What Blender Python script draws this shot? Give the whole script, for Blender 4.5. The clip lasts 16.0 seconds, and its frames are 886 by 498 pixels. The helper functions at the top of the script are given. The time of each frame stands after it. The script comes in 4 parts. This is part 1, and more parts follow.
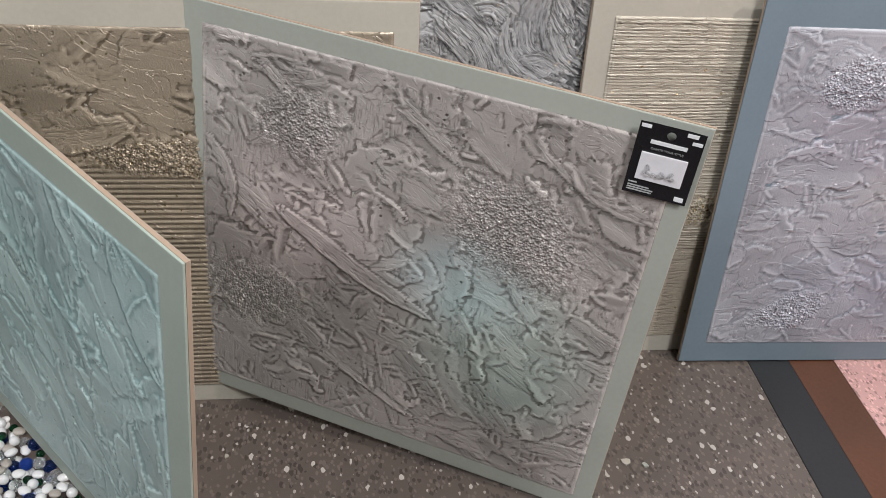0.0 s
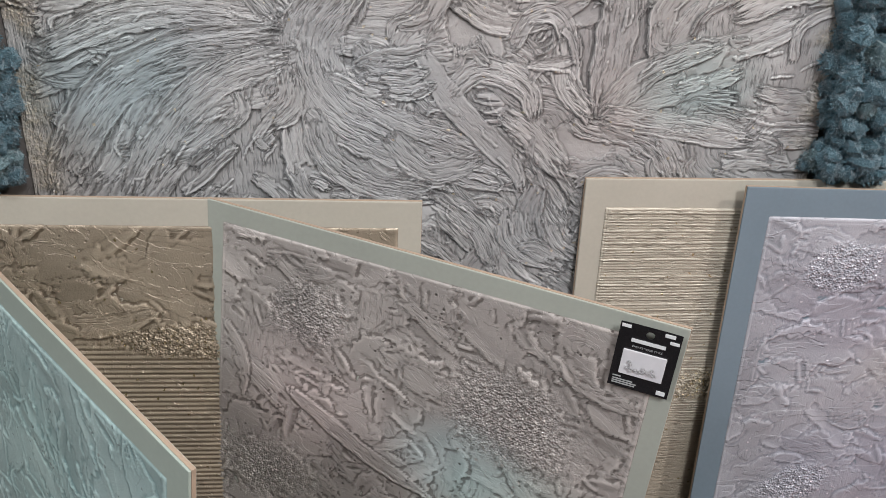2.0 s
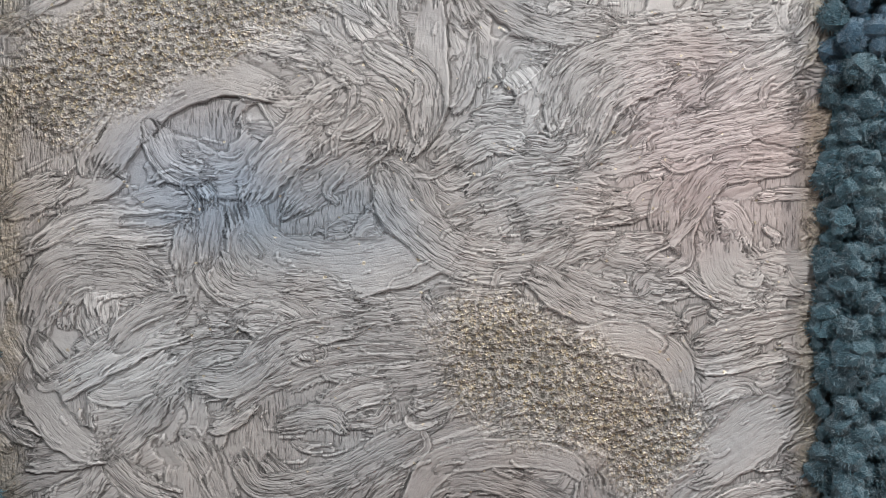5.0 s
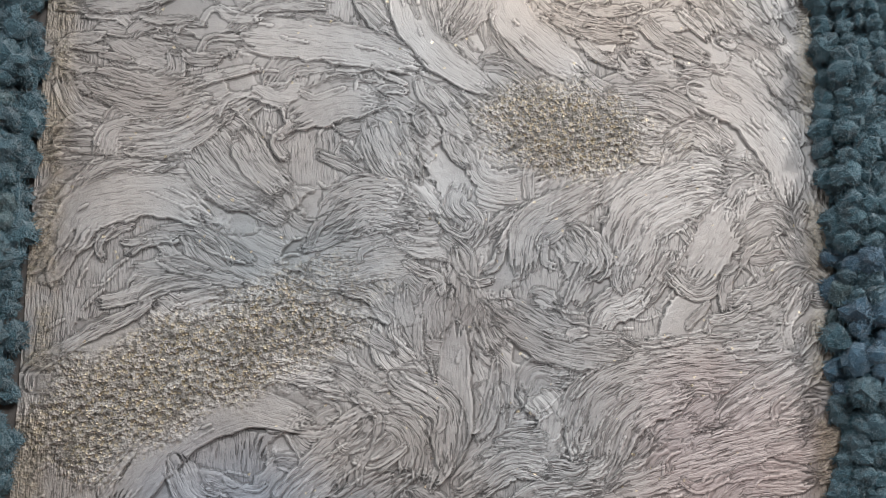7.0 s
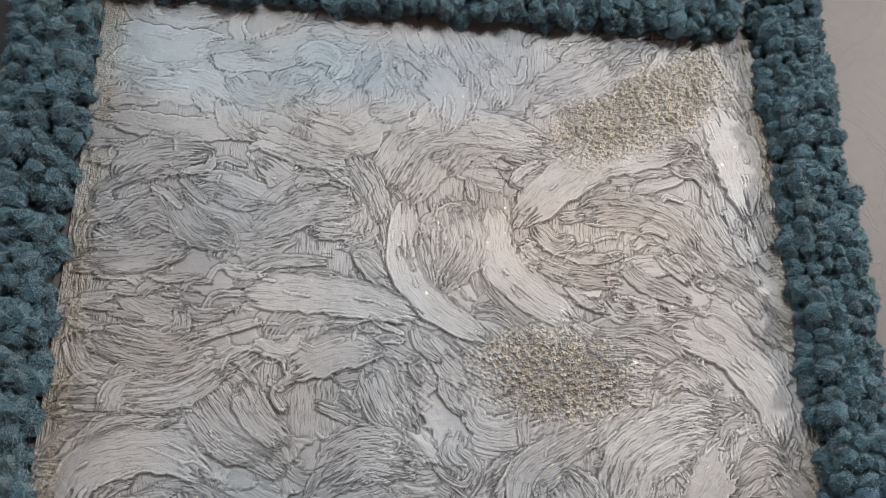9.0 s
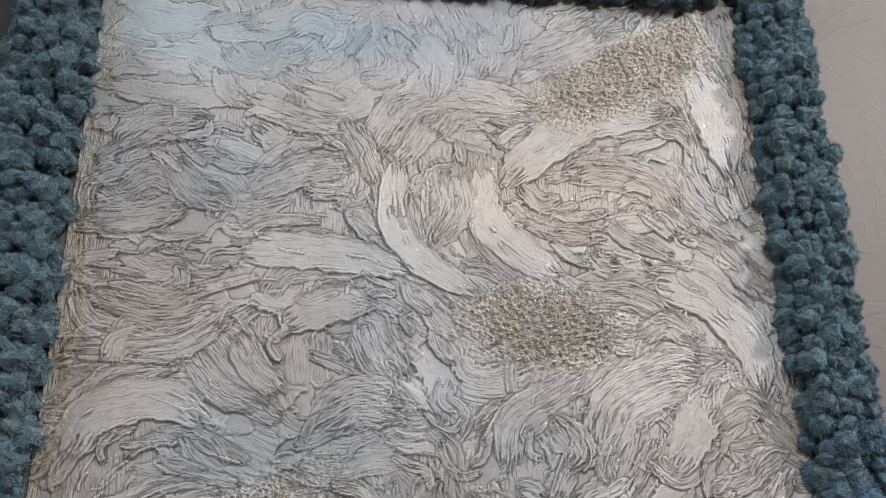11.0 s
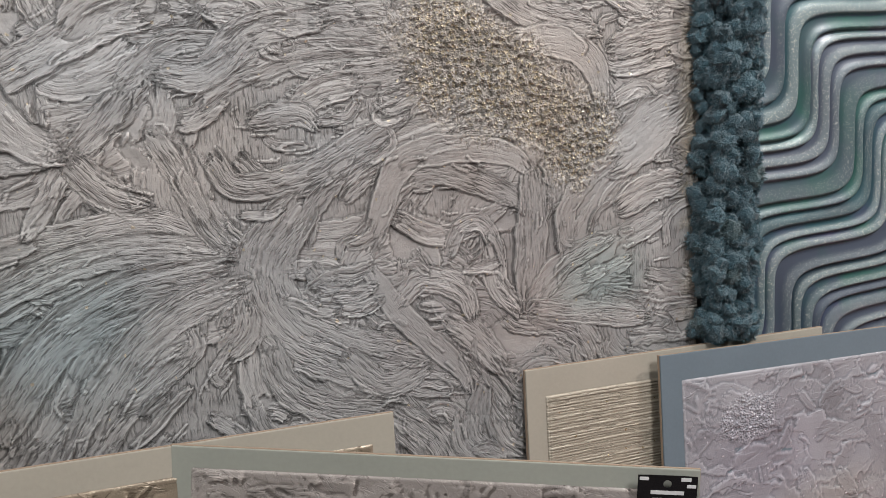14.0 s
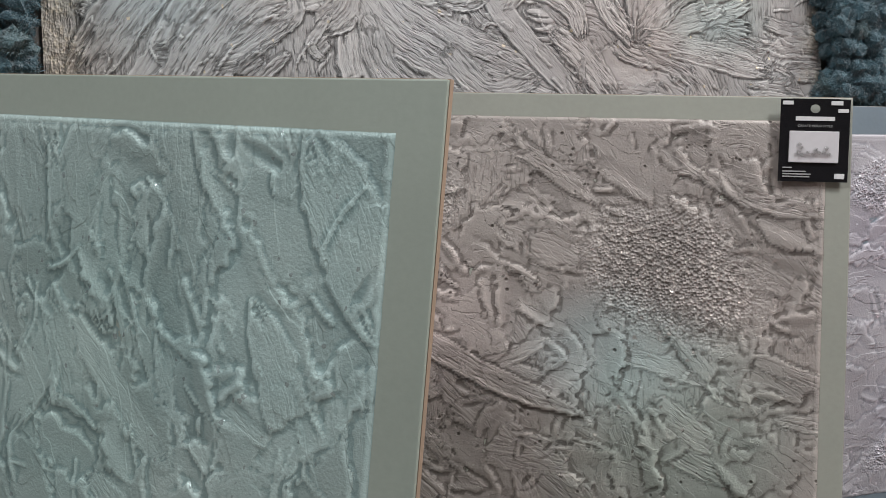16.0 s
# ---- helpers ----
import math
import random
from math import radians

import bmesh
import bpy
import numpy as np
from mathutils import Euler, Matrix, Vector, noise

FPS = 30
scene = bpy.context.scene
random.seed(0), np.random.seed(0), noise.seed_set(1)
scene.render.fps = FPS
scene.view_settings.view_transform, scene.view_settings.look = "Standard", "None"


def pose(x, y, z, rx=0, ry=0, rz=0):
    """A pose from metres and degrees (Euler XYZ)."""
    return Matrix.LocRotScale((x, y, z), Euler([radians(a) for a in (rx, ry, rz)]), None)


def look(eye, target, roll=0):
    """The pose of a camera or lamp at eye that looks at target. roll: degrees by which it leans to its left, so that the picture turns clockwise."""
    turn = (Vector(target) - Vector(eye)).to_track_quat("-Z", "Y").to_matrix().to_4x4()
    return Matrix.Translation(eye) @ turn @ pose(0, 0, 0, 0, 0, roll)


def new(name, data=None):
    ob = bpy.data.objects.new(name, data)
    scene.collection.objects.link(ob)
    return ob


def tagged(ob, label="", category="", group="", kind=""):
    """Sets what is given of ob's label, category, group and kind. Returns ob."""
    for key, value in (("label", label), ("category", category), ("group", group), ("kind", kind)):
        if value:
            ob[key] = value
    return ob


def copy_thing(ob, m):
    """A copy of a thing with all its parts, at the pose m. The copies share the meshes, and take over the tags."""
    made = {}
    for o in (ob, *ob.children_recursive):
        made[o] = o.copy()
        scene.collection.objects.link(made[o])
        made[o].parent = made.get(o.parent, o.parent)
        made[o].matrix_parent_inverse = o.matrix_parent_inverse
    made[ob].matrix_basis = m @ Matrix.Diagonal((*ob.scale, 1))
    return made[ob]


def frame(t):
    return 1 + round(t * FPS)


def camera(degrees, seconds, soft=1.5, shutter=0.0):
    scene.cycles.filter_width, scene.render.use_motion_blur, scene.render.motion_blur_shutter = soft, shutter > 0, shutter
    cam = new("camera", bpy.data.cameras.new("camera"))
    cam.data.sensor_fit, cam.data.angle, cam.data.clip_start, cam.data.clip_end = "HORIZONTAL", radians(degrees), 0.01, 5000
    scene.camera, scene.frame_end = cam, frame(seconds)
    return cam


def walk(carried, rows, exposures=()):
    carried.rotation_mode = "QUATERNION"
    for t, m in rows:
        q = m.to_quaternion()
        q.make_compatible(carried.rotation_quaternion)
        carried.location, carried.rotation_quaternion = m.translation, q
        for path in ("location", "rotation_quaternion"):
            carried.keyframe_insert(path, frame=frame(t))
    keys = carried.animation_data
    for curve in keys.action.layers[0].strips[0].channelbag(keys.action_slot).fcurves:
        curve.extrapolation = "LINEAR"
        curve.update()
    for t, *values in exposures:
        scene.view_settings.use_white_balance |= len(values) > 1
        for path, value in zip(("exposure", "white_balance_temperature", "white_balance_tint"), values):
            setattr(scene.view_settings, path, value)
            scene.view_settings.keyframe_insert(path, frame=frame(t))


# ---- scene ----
cam = camera(55.7, 16.0, soft=0.65)
PATH = [
    (0, (-0.217, -1.049, 0.936), (0.121, 0.557, -0.207), 4.1),
    (0.5, (-0.211, -1.058, 0.944), (0.113, 0.574, -0.167), 4.2),
    (1, (-0.202, -1.065, 0.966), (0.107, 0.61, -0.083), 3.6),
    (1.5, (-0.193, -1.074, 0.996), (0.1, 0.651, 0.027), 3.3),
    (2, (-0.19, -1.074, 1.035), (0.093, 0.697, 0.15), 2.8),
    (2.5, (-0.175, -1.072, 1.079), (0.1, 0.75, 0.302), 2.3),
    (3, (-0.161, -1.062, 1.112), (0.11, 0.808, 0.458), 2.0),
    (3.5, (-0.127, -1.046, 1.126), (0.121, 0.862, 0.58), 1.8),
    (4, (-0.114, -1.045, 1.157), (0.127, 0.901, 0.762), 1.5),
    (4.5, (-0.101, -1.06, 1.205), (0.097, 0.915, 0.96), 1.1),
    (4.7, (-0.098, -1.071, 1.22), (0.086, 0.914, 1.05), 0.9),
    (6.8, (-0.183, -1.098, 1.474), (0.078, 0.874, 1.682), 0.8),
    (7, (-0.183, -1.102, 1.484), (0.077, 0.863, 1.746), 0.7),
    (7.5, (-0.185, -1.115, 1.524), (0.082, 0.835, 1.884), 0.5),
    (8, (-0.185, -1.129, 1.541), (0.075, 0.794, 2.025), 0.3),
    (8.5, (-0.193, -1.148, 1.561), (0.069, 0.742, 2.16), -0.1),
    (8.7, (-0.196, -1.152, 1.562), (0.068, 0.723, 2.205), -0.2),
    (10.8, (-0.164, -1.169, 1.494), (0.068, 0.668, 2.25), -0.9),
    (11, (-0.164, -1.177, 1.476), (0.069, 0.682, 2.177), -0.8),
    (11.5, (-0.17, -1.176, 1.39), (0.067, 0.74, 1.913), -0.6),
    (12, (-0.203, -1.159, 1.306), (0.069, 0.804, 1.578), -0.5),
    (12.5, (-0.305, -1.152, 1.222), (0.153, 0.795, 1.255), -0.3),
    (13, (-0.405, -1.129, 1.14), (0.333, 0.726, 1.025), -0.3),
    (13.5, (-0.453, -1.091, 1.063), (0.404, 0.7, 0.826), -0.6),
    (14, (-0.465, -1.045, 0.944), (0.417, 0.733, 0.7), -1.5),
    (14.5, (-0.466, -1.019, 0.769), (0.421, 0.769, 0.635), -1.6),
    (15, (-0.485, -1.007, 0.618), (0.399, 0.787, 0.577), -1.7),
    (15.5, (-0.507, -1.002, 0.528), (0.351, 0.804, 0.526), -2.0),
    (16, (-0.505, -0.987, 0.463), (0.237, 0.869, 0.381), -1.6),
]
walk(cam, [(t, look(eye, to, roll)) for t, eye, to, roll in PATH],
     [(0, 0.28, 6500, 11), (1.5, 0.25, 6500, 11), (3.5, 0.13, 6500, 10), (4.7, -0.02, 6500, 10), (7.0, -0.32, 6500, 10), (8.7, -0.42, 6450, 10), (10.8, -0.40, 6450, 10),
      (11.5, -0.34, 6550, 10), (12.5, -0.24, 6600, 11), (13.5, -0.2, 6750, 12), (14.5, -0.06, 6750, 11), (15.5, 0.08, 6600, 10), (16.0, 0.10, 6650, 11)])

# ---- room light ----
world = bpy.data.worlds.new("showroom_air")
world.use_nodes = True
scene.world = world
world.node_tree.nodes["Background"].inputs[0].default_value = (0.80, 0.90, 1.0, 1)
world.node_tree.nodes["Background"].inputs[1].default_value = 0.05


def lamp(name, eye, target, watts, size, color, spread=180):
    data = bpy.data.lights.new(name, "AREA")
    data.shape, data.size, data.energy, data.color = "DISK", size, watts, color
    data.spread = radians(spread)
    ob = new(name, data)
    ob.matrix_world = look(eye, target)
    return ob


lamp("ceiling_spot_lamp", (2.3, -1.4, 3.1), (0.0, 0.0, 1.3), 64, 0.14, (1.0, 0.97, 0.94))
lamp("ceiling_panel_lamp", (0.75, -2.6, 3.1), (-0.1, -0.2, 0.4), 86, 0.8, (0.93, 0.97, 1.0))
# unseen lamp, added as fill for the boards that face left
lamp("unseen_fill_lamp", (-2.7, -1.3, 2.6), (-0.4, -0.3, 0.4), 46, 0.6, (0.93, 0.96, 1.0))


# ---- tools ----


def grid_noise(rng, X, Z, cell):
    """Smooth value noise in 0..1 with features about cell metres across."""
    a, b = X / cell, Z / cell
    a, b = a - a.min(), b - b.min()
    t = rng.random((int(b.max()) + 3, int(a.max()) + 3)).astype(np.float32)
    i, j = a.astype(int), b.astype(int)
    f, g = a - i, b - j
    f, g = f * f * (3 - 2 * f), g * g * (3 - 2 * g)
    return (t[j, i] * (1 - f) + t[j, i + 1] * f) * (1 - g) + (t[j + 1, i] * (1 - f) + t[j + 1, i + 1] * f) * g


def cloud(rng, X, Z, cell, octaves=3):
    out, amp, total = 0, 1.0, 0
    for k in range(octaves):
        out, total = out + amp * grid_noise(rng, X, Z, cell / 2 ** k), total + amp
        amp *= 0.55
    return out / total


def step(a, b, x):
    t = np.clip((x - a) / (b - a), 0, 1)
    return t * t * (3 - 2 * t)


class Relief:
    """A field of plaster worked with brush and knife: height, grit and pigment over a rectangle, in metres."""

    def __init__(self, x0, z0, width, height, res, seed):
        self.x0, self.z0, self.res = x0, z0, res
        self.nx, self.nz = int(width / res) + 1, int(height / res) + 1
        self.xs = x0 + np.linspace(0, width, self.nx).astype(np.float32)
        self.zs = z0 + np.linspace(0, height, self.nz).astype(np.float32)
        self.X, self.Z = np.meshgrid(self.xs, self.zs)
        self.rng = np.random.default_rng(seed)
        self.H = np.zeros_like(self.X)
        self.grit = np.zeros_like(self.X)
        self.tint = np.zeros(self.X.shape + (3,), np.float32)
        self.lay = np.stack((self.X, self.Z, np.zeros_like(self.X)), -1)
        self.shade = np.zeros_like(self.X)
        self.brushed = np.ones_like(self.X)

    def window(self, xa, xb, za, zb):
        i0, i1 = np.searchsorted(self.xs, (xa, xb))
        j0, j1 = np.searchsorted(self.zs, (za, zb))
        return slice(j0, j1), slice(i0, i1)

    def stroke(self, points, width, lift=0.0013, grooves=0.0010, ridge=0.0008, pitch=0.0046, taper=0.5, hold=0.35, hairs=1.0):
        """One pull of the brush along a curve through the points: bristle lines along it and a rim at its sides."""
        p = np.array(points, float)
        if len(p) == 2:
            p = np.array((p[0], p.mean(0), p[1]))
        k = np.linspace(0, len(p) - 1, 6 * (len(p) - 1) + 1)
        q = np.vstack((2 * p[0] - p[1], p, 2 * p[-1] - p[-2]))
        i = np.minimum(k.astype(int), len(p) - 2)
        t = (k - i)[:, None]
        a, b, c, d = q[i], q[i + 1], q[i + 2], q[i + 3]
        path = 0.5 * (2 * b + (c - a) * t + (2 * a - 5 * b + 4 * c - d) * t * t + (3 * b - 3 * c + d - a) * t ** 3)
        m = width * 0.75
        win = self.window(path[:, 0].min() - m, path[:, 0].max() + m, path[:, 1].min() - m, path[:, 1].max() + m)
        X, Z = self.X[win], self.Z[win]
        if X.size == 0:
            return
        best = np.full(X.shape, 9.0, np.float32)
        side, along = np.zeros_like(X), np.zeros_like(X)
        run = 0.0
        for (ax, az), (bx, bz) in zip(path[:-1], path[1:]):
            dx, dz = bx - ax, bz - az
            n = math.hypot(dx, dz) + 1e-9
            dx, dz = dx / n, dz / n
            l = (X - ax) * dx + (Z - az) * dz
            lc = np.clip(l, 0, n)
            ex, ez = X - ax - lc * dx, Z - az - lc * dz
            dist = np.sqrt(ex * ex + ez * ez)
            near = dist < best
            best[near] = dist[near]
            side[near] = (dist * np.sign(ex * -dz + ez * dx))[near]
            along[near] = (run + l)[near]
            run += n
        f = along / run
        rag = self.rng.random(64)
        wob = 1 + 0.22 * (np.interp(np.clip(f, 0, 1) * 20, np.arange(64), rag) - 0.5)
        half = width / 2 * wob * (1 - taper * np.clip(np.abs(f - 0.45) * 1.8, 0, 1) ** 3)
        u = side / half
        endrag = np.interp(u * 11 + 20, np.arange(64), self.rng.random(64)) * 0.7 * width
        inside = step(1.06, 0.9, np.abs(u)) * step(-0.25 * width, 0.0, along - endrag + 0.15 * width) * step(0.25 * width, 0.0, along - run + endrag - 0.1 * width)
        slow = np.interp(np.clip(f, 0, 1) * 5, np.arange(8), self.rng.random(8))
        comb = np.interp((side / pitch + 100 + 0.5 * slow) % 255, np.arange(256), self.rng.random(256) - 0.5) * (0.5 + slow)
        crown = lift * (0.75 + 0.5 * self.rng.random() + self.rng.normal() * 0.35 * np.clip(u, -1, 1))
        rim = np.exp(-((np.abs(side) - half * 0.97) / 0.0020) ** 2) * (0.2 + 1.0 * slow) + 0.9 * np.exp(-((along - run + endrag) / 0.0035) ** 2)
        shape = crown + grooves * 2 * comb + ridge * rim
        under = np.exp(-((np.abs(u) - 1.08) / 0.06) ** 2) * (np.abs(along / run - 0.5) < 0.5)
        self.H[win] = self.H[win] * (1 - inside * (1 - hold)) + shape * inside - 0.25 * ridge * under * (1 - inside)
        if width > 0.009:
            firm = inside > 0.5
            mark = 60 * self.rng.random()
            self.lay[win] = np.where(firm[..., None], np.stack((side, along, np.full_like(side, mark)), -1), self.lay[win])
            self.shade[win] = self.shade[win] * (1 - inside) + inside * (self.rng.normal() + 0.4 * (1 - hairs))
            self.brushed[win] = self.brushed[win] * (1 - inside) + inside * hairs

    def patch(self, cx, cz, rx, rz, angle, lift=0.003, rim=0.002, rag=0.7, tilt=0.7, grooves=0.0002):
        """A flat smear of the knife with a ragged rim."""
        m = max(rx, rz) * 1.5
        win = self.window(cx - m, cx + m, cz - m, cz + m)
        X, Z = self.X[win] - cx, self.Z[win] - cz
        if X.size < 30:
            return
        c, s = math.cos(angle), math.sin(angle)
        u, v = (X * c + Z * s) / rx, (-X * s + Z * c) / rz
        n = cloud(self.rng, X, Z, max(0.012, min(rx, rz) * 0.7), 4)
        r = (np.abs(u) ** 2.6 + np.abs(v) ** 2.6) ** (1 / 2.6) + rag * 1.6 * (n - 0.5)
        inside = step(1.0, 1.0 - 0.003 / min(rx, rz), r)
        low = step(-0.2, 0.9, v * (1 if self.rng.random() < 0.5 else -1))
        lines = np.interp((v * rz / 0.004 + 100) % 255, np.arange(256), self.rng.random(256)) - 0.5
        shape = lift * (0.4 + 0.5 * tilt * u + tilt * (low - 0.5)) + rim * np.exp(-((r - 0.97) * min(rx, rz) / 0.0016) ** 2) * low ** 2 * (0.2 + 1.3 * n) + grooves * lines
        self.H[win] = self.H[win] * (1 - inside * 0.85) + shape * inside - 0.0009 * low * np.exp(-(((r - 1.0) * min(rx, rz) - 0.0028) / 0.0016) ** 2)
        self.lay[win] = np.where((inside > 0.5)[..., None], np.stack((v * rz * 0.5, u * rx, np.full_like(u, 60 * self.rng.random())), -1), self.lay[win])
        self.shade[win] = self.shade[win] * (1 - inside) + inside * self.rng.normal()
        self.brushed[win] = self.brushed[win] * (1 - inside * 0.85)

    def crumbs(self, cx, cz, rx, rz, angle=0.0, amount=0.004, cell=0.009, soft=0.6):
        """A drift of coarse grit."""
        m = max(rx, rz) * 1.6
        win = self.window(cx - m, cx + m, cz - m, cz + m)
        X, Z = self.X[win] - cx, self.Z[win] - cz
        c, s = math.cos(angle), math.sin(angle)
        r = np.hypot((X * c + Z * s) / rx, (-X * s + Z * c) / rz) + 0.8 * (cloud(self.rng, X, Z, 0.06, 3) - 0.5)
        inside = step(1.0 + soft / 2, 1.0 - soft / 2, r)
        n = grid_noise(self.rng, 0.8 * X + 0.6 * Z, 0.8 * Z - 0.6 * X, cell) * grid_noise(self.rng, 0.6 * X - 0.8 * Z, 0.8 * X + 0.6 * Z, cell * 0.8)
        self.H[win] = self.H[win] * (1 - 0.6 * inside) + amount * (1.7 * step(0.14, 0.34, n) + 0.6 * n - 0.3) * inside
        self.grit[win] = np.maximum(self.grit[win], inside)

    def wash(self, cx, cz, rx, rz, color, amount=1.0):
        """A veil of pigment: a shift of the base colour."""
        r = np.hypot((self.X - cx) / rx, (self.Z - cz) / rz) + 0.7 * (cloud(self.rng, self.X, self.Z, 0.12, 3) - 0.5)
        self.tint += (step(1.25, 0.2, r) * amount)[..., None] * np.array(color, np.float32)

    def mesh(self, name, y=0.0):
        nx, nz = self.nx, self.nz
        me = bpy.data.meshes.new(name)
        co = np.stack((self.X, y - self.H, self.Z), -1).astype(np.float32)
        me.vertices.add(nx * nz)
        me.vertices.foreach_set("co", co.ravel())
        k = (np.arange(nz - 1)[:, None] * nx + np.arange(nx - 1)).ravel()
        quads = np.stack((k, k + 1, k + nx + 1, k + nx), 1).astype(np.int32)
        me.loops.add(quads.size)
        me.loops.foreach_set("vertex_index", quads.ravel())
        me.polygons.add(len(quads))
        me.polygons.foreach_set("loop_start", np.arange(0, quads.size, 4, dtype=np.int32))
        me.polygons.foreach_set("use_smooth", np.ones(len(quads), bool))
        me.update(calc_edges=True)

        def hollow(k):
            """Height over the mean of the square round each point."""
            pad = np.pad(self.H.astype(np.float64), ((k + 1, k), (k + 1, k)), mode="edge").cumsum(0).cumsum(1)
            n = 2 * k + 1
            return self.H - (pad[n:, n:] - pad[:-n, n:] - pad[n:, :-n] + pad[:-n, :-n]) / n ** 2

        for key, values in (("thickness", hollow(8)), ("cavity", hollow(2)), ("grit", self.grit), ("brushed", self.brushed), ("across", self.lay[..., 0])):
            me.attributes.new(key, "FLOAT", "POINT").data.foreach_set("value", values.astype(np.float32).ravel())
        me.attributes.new("lay", "FLOAT_VECTOR", "POINT").data.foreach_set("vector", self.lay.astype(np.float32).ravel())
        self.tint += (0.02 * self.shade)[..., None]
        pig = np.concatenate((self.tint + 0.5, np.ones(self.X.shape + (1,), np.float32)), -1)
        me.attributes.new("pigment", "FLOAT_COLOR", "POINT").data.foreach_set("color", pig.astype(np.float32).ravel())
        return me


def thing(name, m=None):
    ob = new(name)
    ob.empty_display_size = 0.05
    if m is not None:
        ob.matrix_world = m
    return ob


def part(name, bm, material, parent=None, label=""):
    """Links a bmesh, or a mesh, as one object under a thing or a part."""
    if isinstance(bm, bpy.types.Mesh):
        me = bm
    else:
        me = bpy.data.meshes.new(name)
        bm.to_mesh(me)
        bm.free()
    me.materials.append(material)
    ob = new(name, me)
    ob.parent = parent
    return tagged(ob, label)


def box(x0, x1, y0, y1, z0, z1, bevel=0.0):
    bm = bmesh.new()
    bmesh.ops.create_cube(bm, size=1)
    bmesh.ops.scale(bm, vec=(x1 - x0, y1 - y0, z1 - z0), verts=bm.verts)
    bmesh.ops.translate(bm, vec=((x0 + x1) / 2, (y0 + y1) / 2, (z0 + z1) / 2), verts=bm.verts)
    if bevel:
        bmesh.ops.bevel(bm, geom=bm.edges[:], offset=bevel, segments=2, profile=0.6, affect="EDGES")
    return bm


# ---- materials ----


def material(name, rough=0.5, metal=0.0):
    m = bpy.data.materials.new(name)
    m.use_nodes = True
    nt = m.node_tree
    b = nt.nodes["Principled BSDF"]
    b.inputs["Roughness"].default_value, b.inputs["Metallic"].default_value = rough, metal
    return m, nt, b


def node(nt, kind, **inputs):
    n = nt.nodes.new(kind)
    for k, v in inputs.items():
        key = k.replace("_", " ")
        if hasattr(v, "links"):
            nt.links.new(v, n.inputs[key])
        else:
            n.inputs[key].default_value = v
    return n


def maths(nt, op, a, b=0.0, c=0.0):
    n = nt.nodes.new("ShaderNodeMath")
    n.operation = op
    for i, v in enumerate((a, b, c)):
        if hasattr(v, "links"):
            nt.links.new(v, n.inputs[i])
        else:
            n.inputs[i].default_value = v
    return n.outputs[0]


def mixed(nt, fac, a, b, kind="MIX"):
    n = nt.nodes.new("ShaderNodeMix")
    n.data_type, n.blend_type = "RGBA", kind
    for i, v in ((0, fac), (6, a), (7, b)):
        if hasattr(v, "links"):
            nt.links.new(v, n.inputs[i])
        else:
            n.inputs[i].default_value = v if i == 0 else (*v, 1)
    return n.outputs[2]


def ramp(nt, fac, *stops):
    n = nt.nodes.new("ShaderNodeValToRGB")
    el = n.color_ramp.elements
    while len(el) < len(stops):
        el.new(0.5)
    for e, (p, c) in zip(el, stops):
        e.position = p
        e.color = (*c, 1) if isinstance(c, tuple) else (c, c, c, 1)
    nt.links.new(fac, n.inputs[0])
    return n.outputs[0]


def attribute(nt, name):
    n = nt.nodes.new("ShaderNodeAttribute")
    n.attribute_name = name
    return n


def noise_at(nt, scale, detail=4.0, vector=None, rough=0.55):
    n = node(nt, "ShaderNodeTexNoise", Scale=scale, Detail=detail, Roughness=rough)
    v = vector or nt.nodes.new("ShaderNodeTexCoord").outputs["Object"]
    nt.links.new(v, n.inputs["Vector"])
    return n.outputs["Fac"]


def bump(nt, bsdf, height, strength, distance):
    n = node(nt, "ShaderNodeBump", Strength=strength, Distance=distance, Height=height)
    nt.links.new(n.outputs[0], bsdf.inputs["Normal"])
    return n


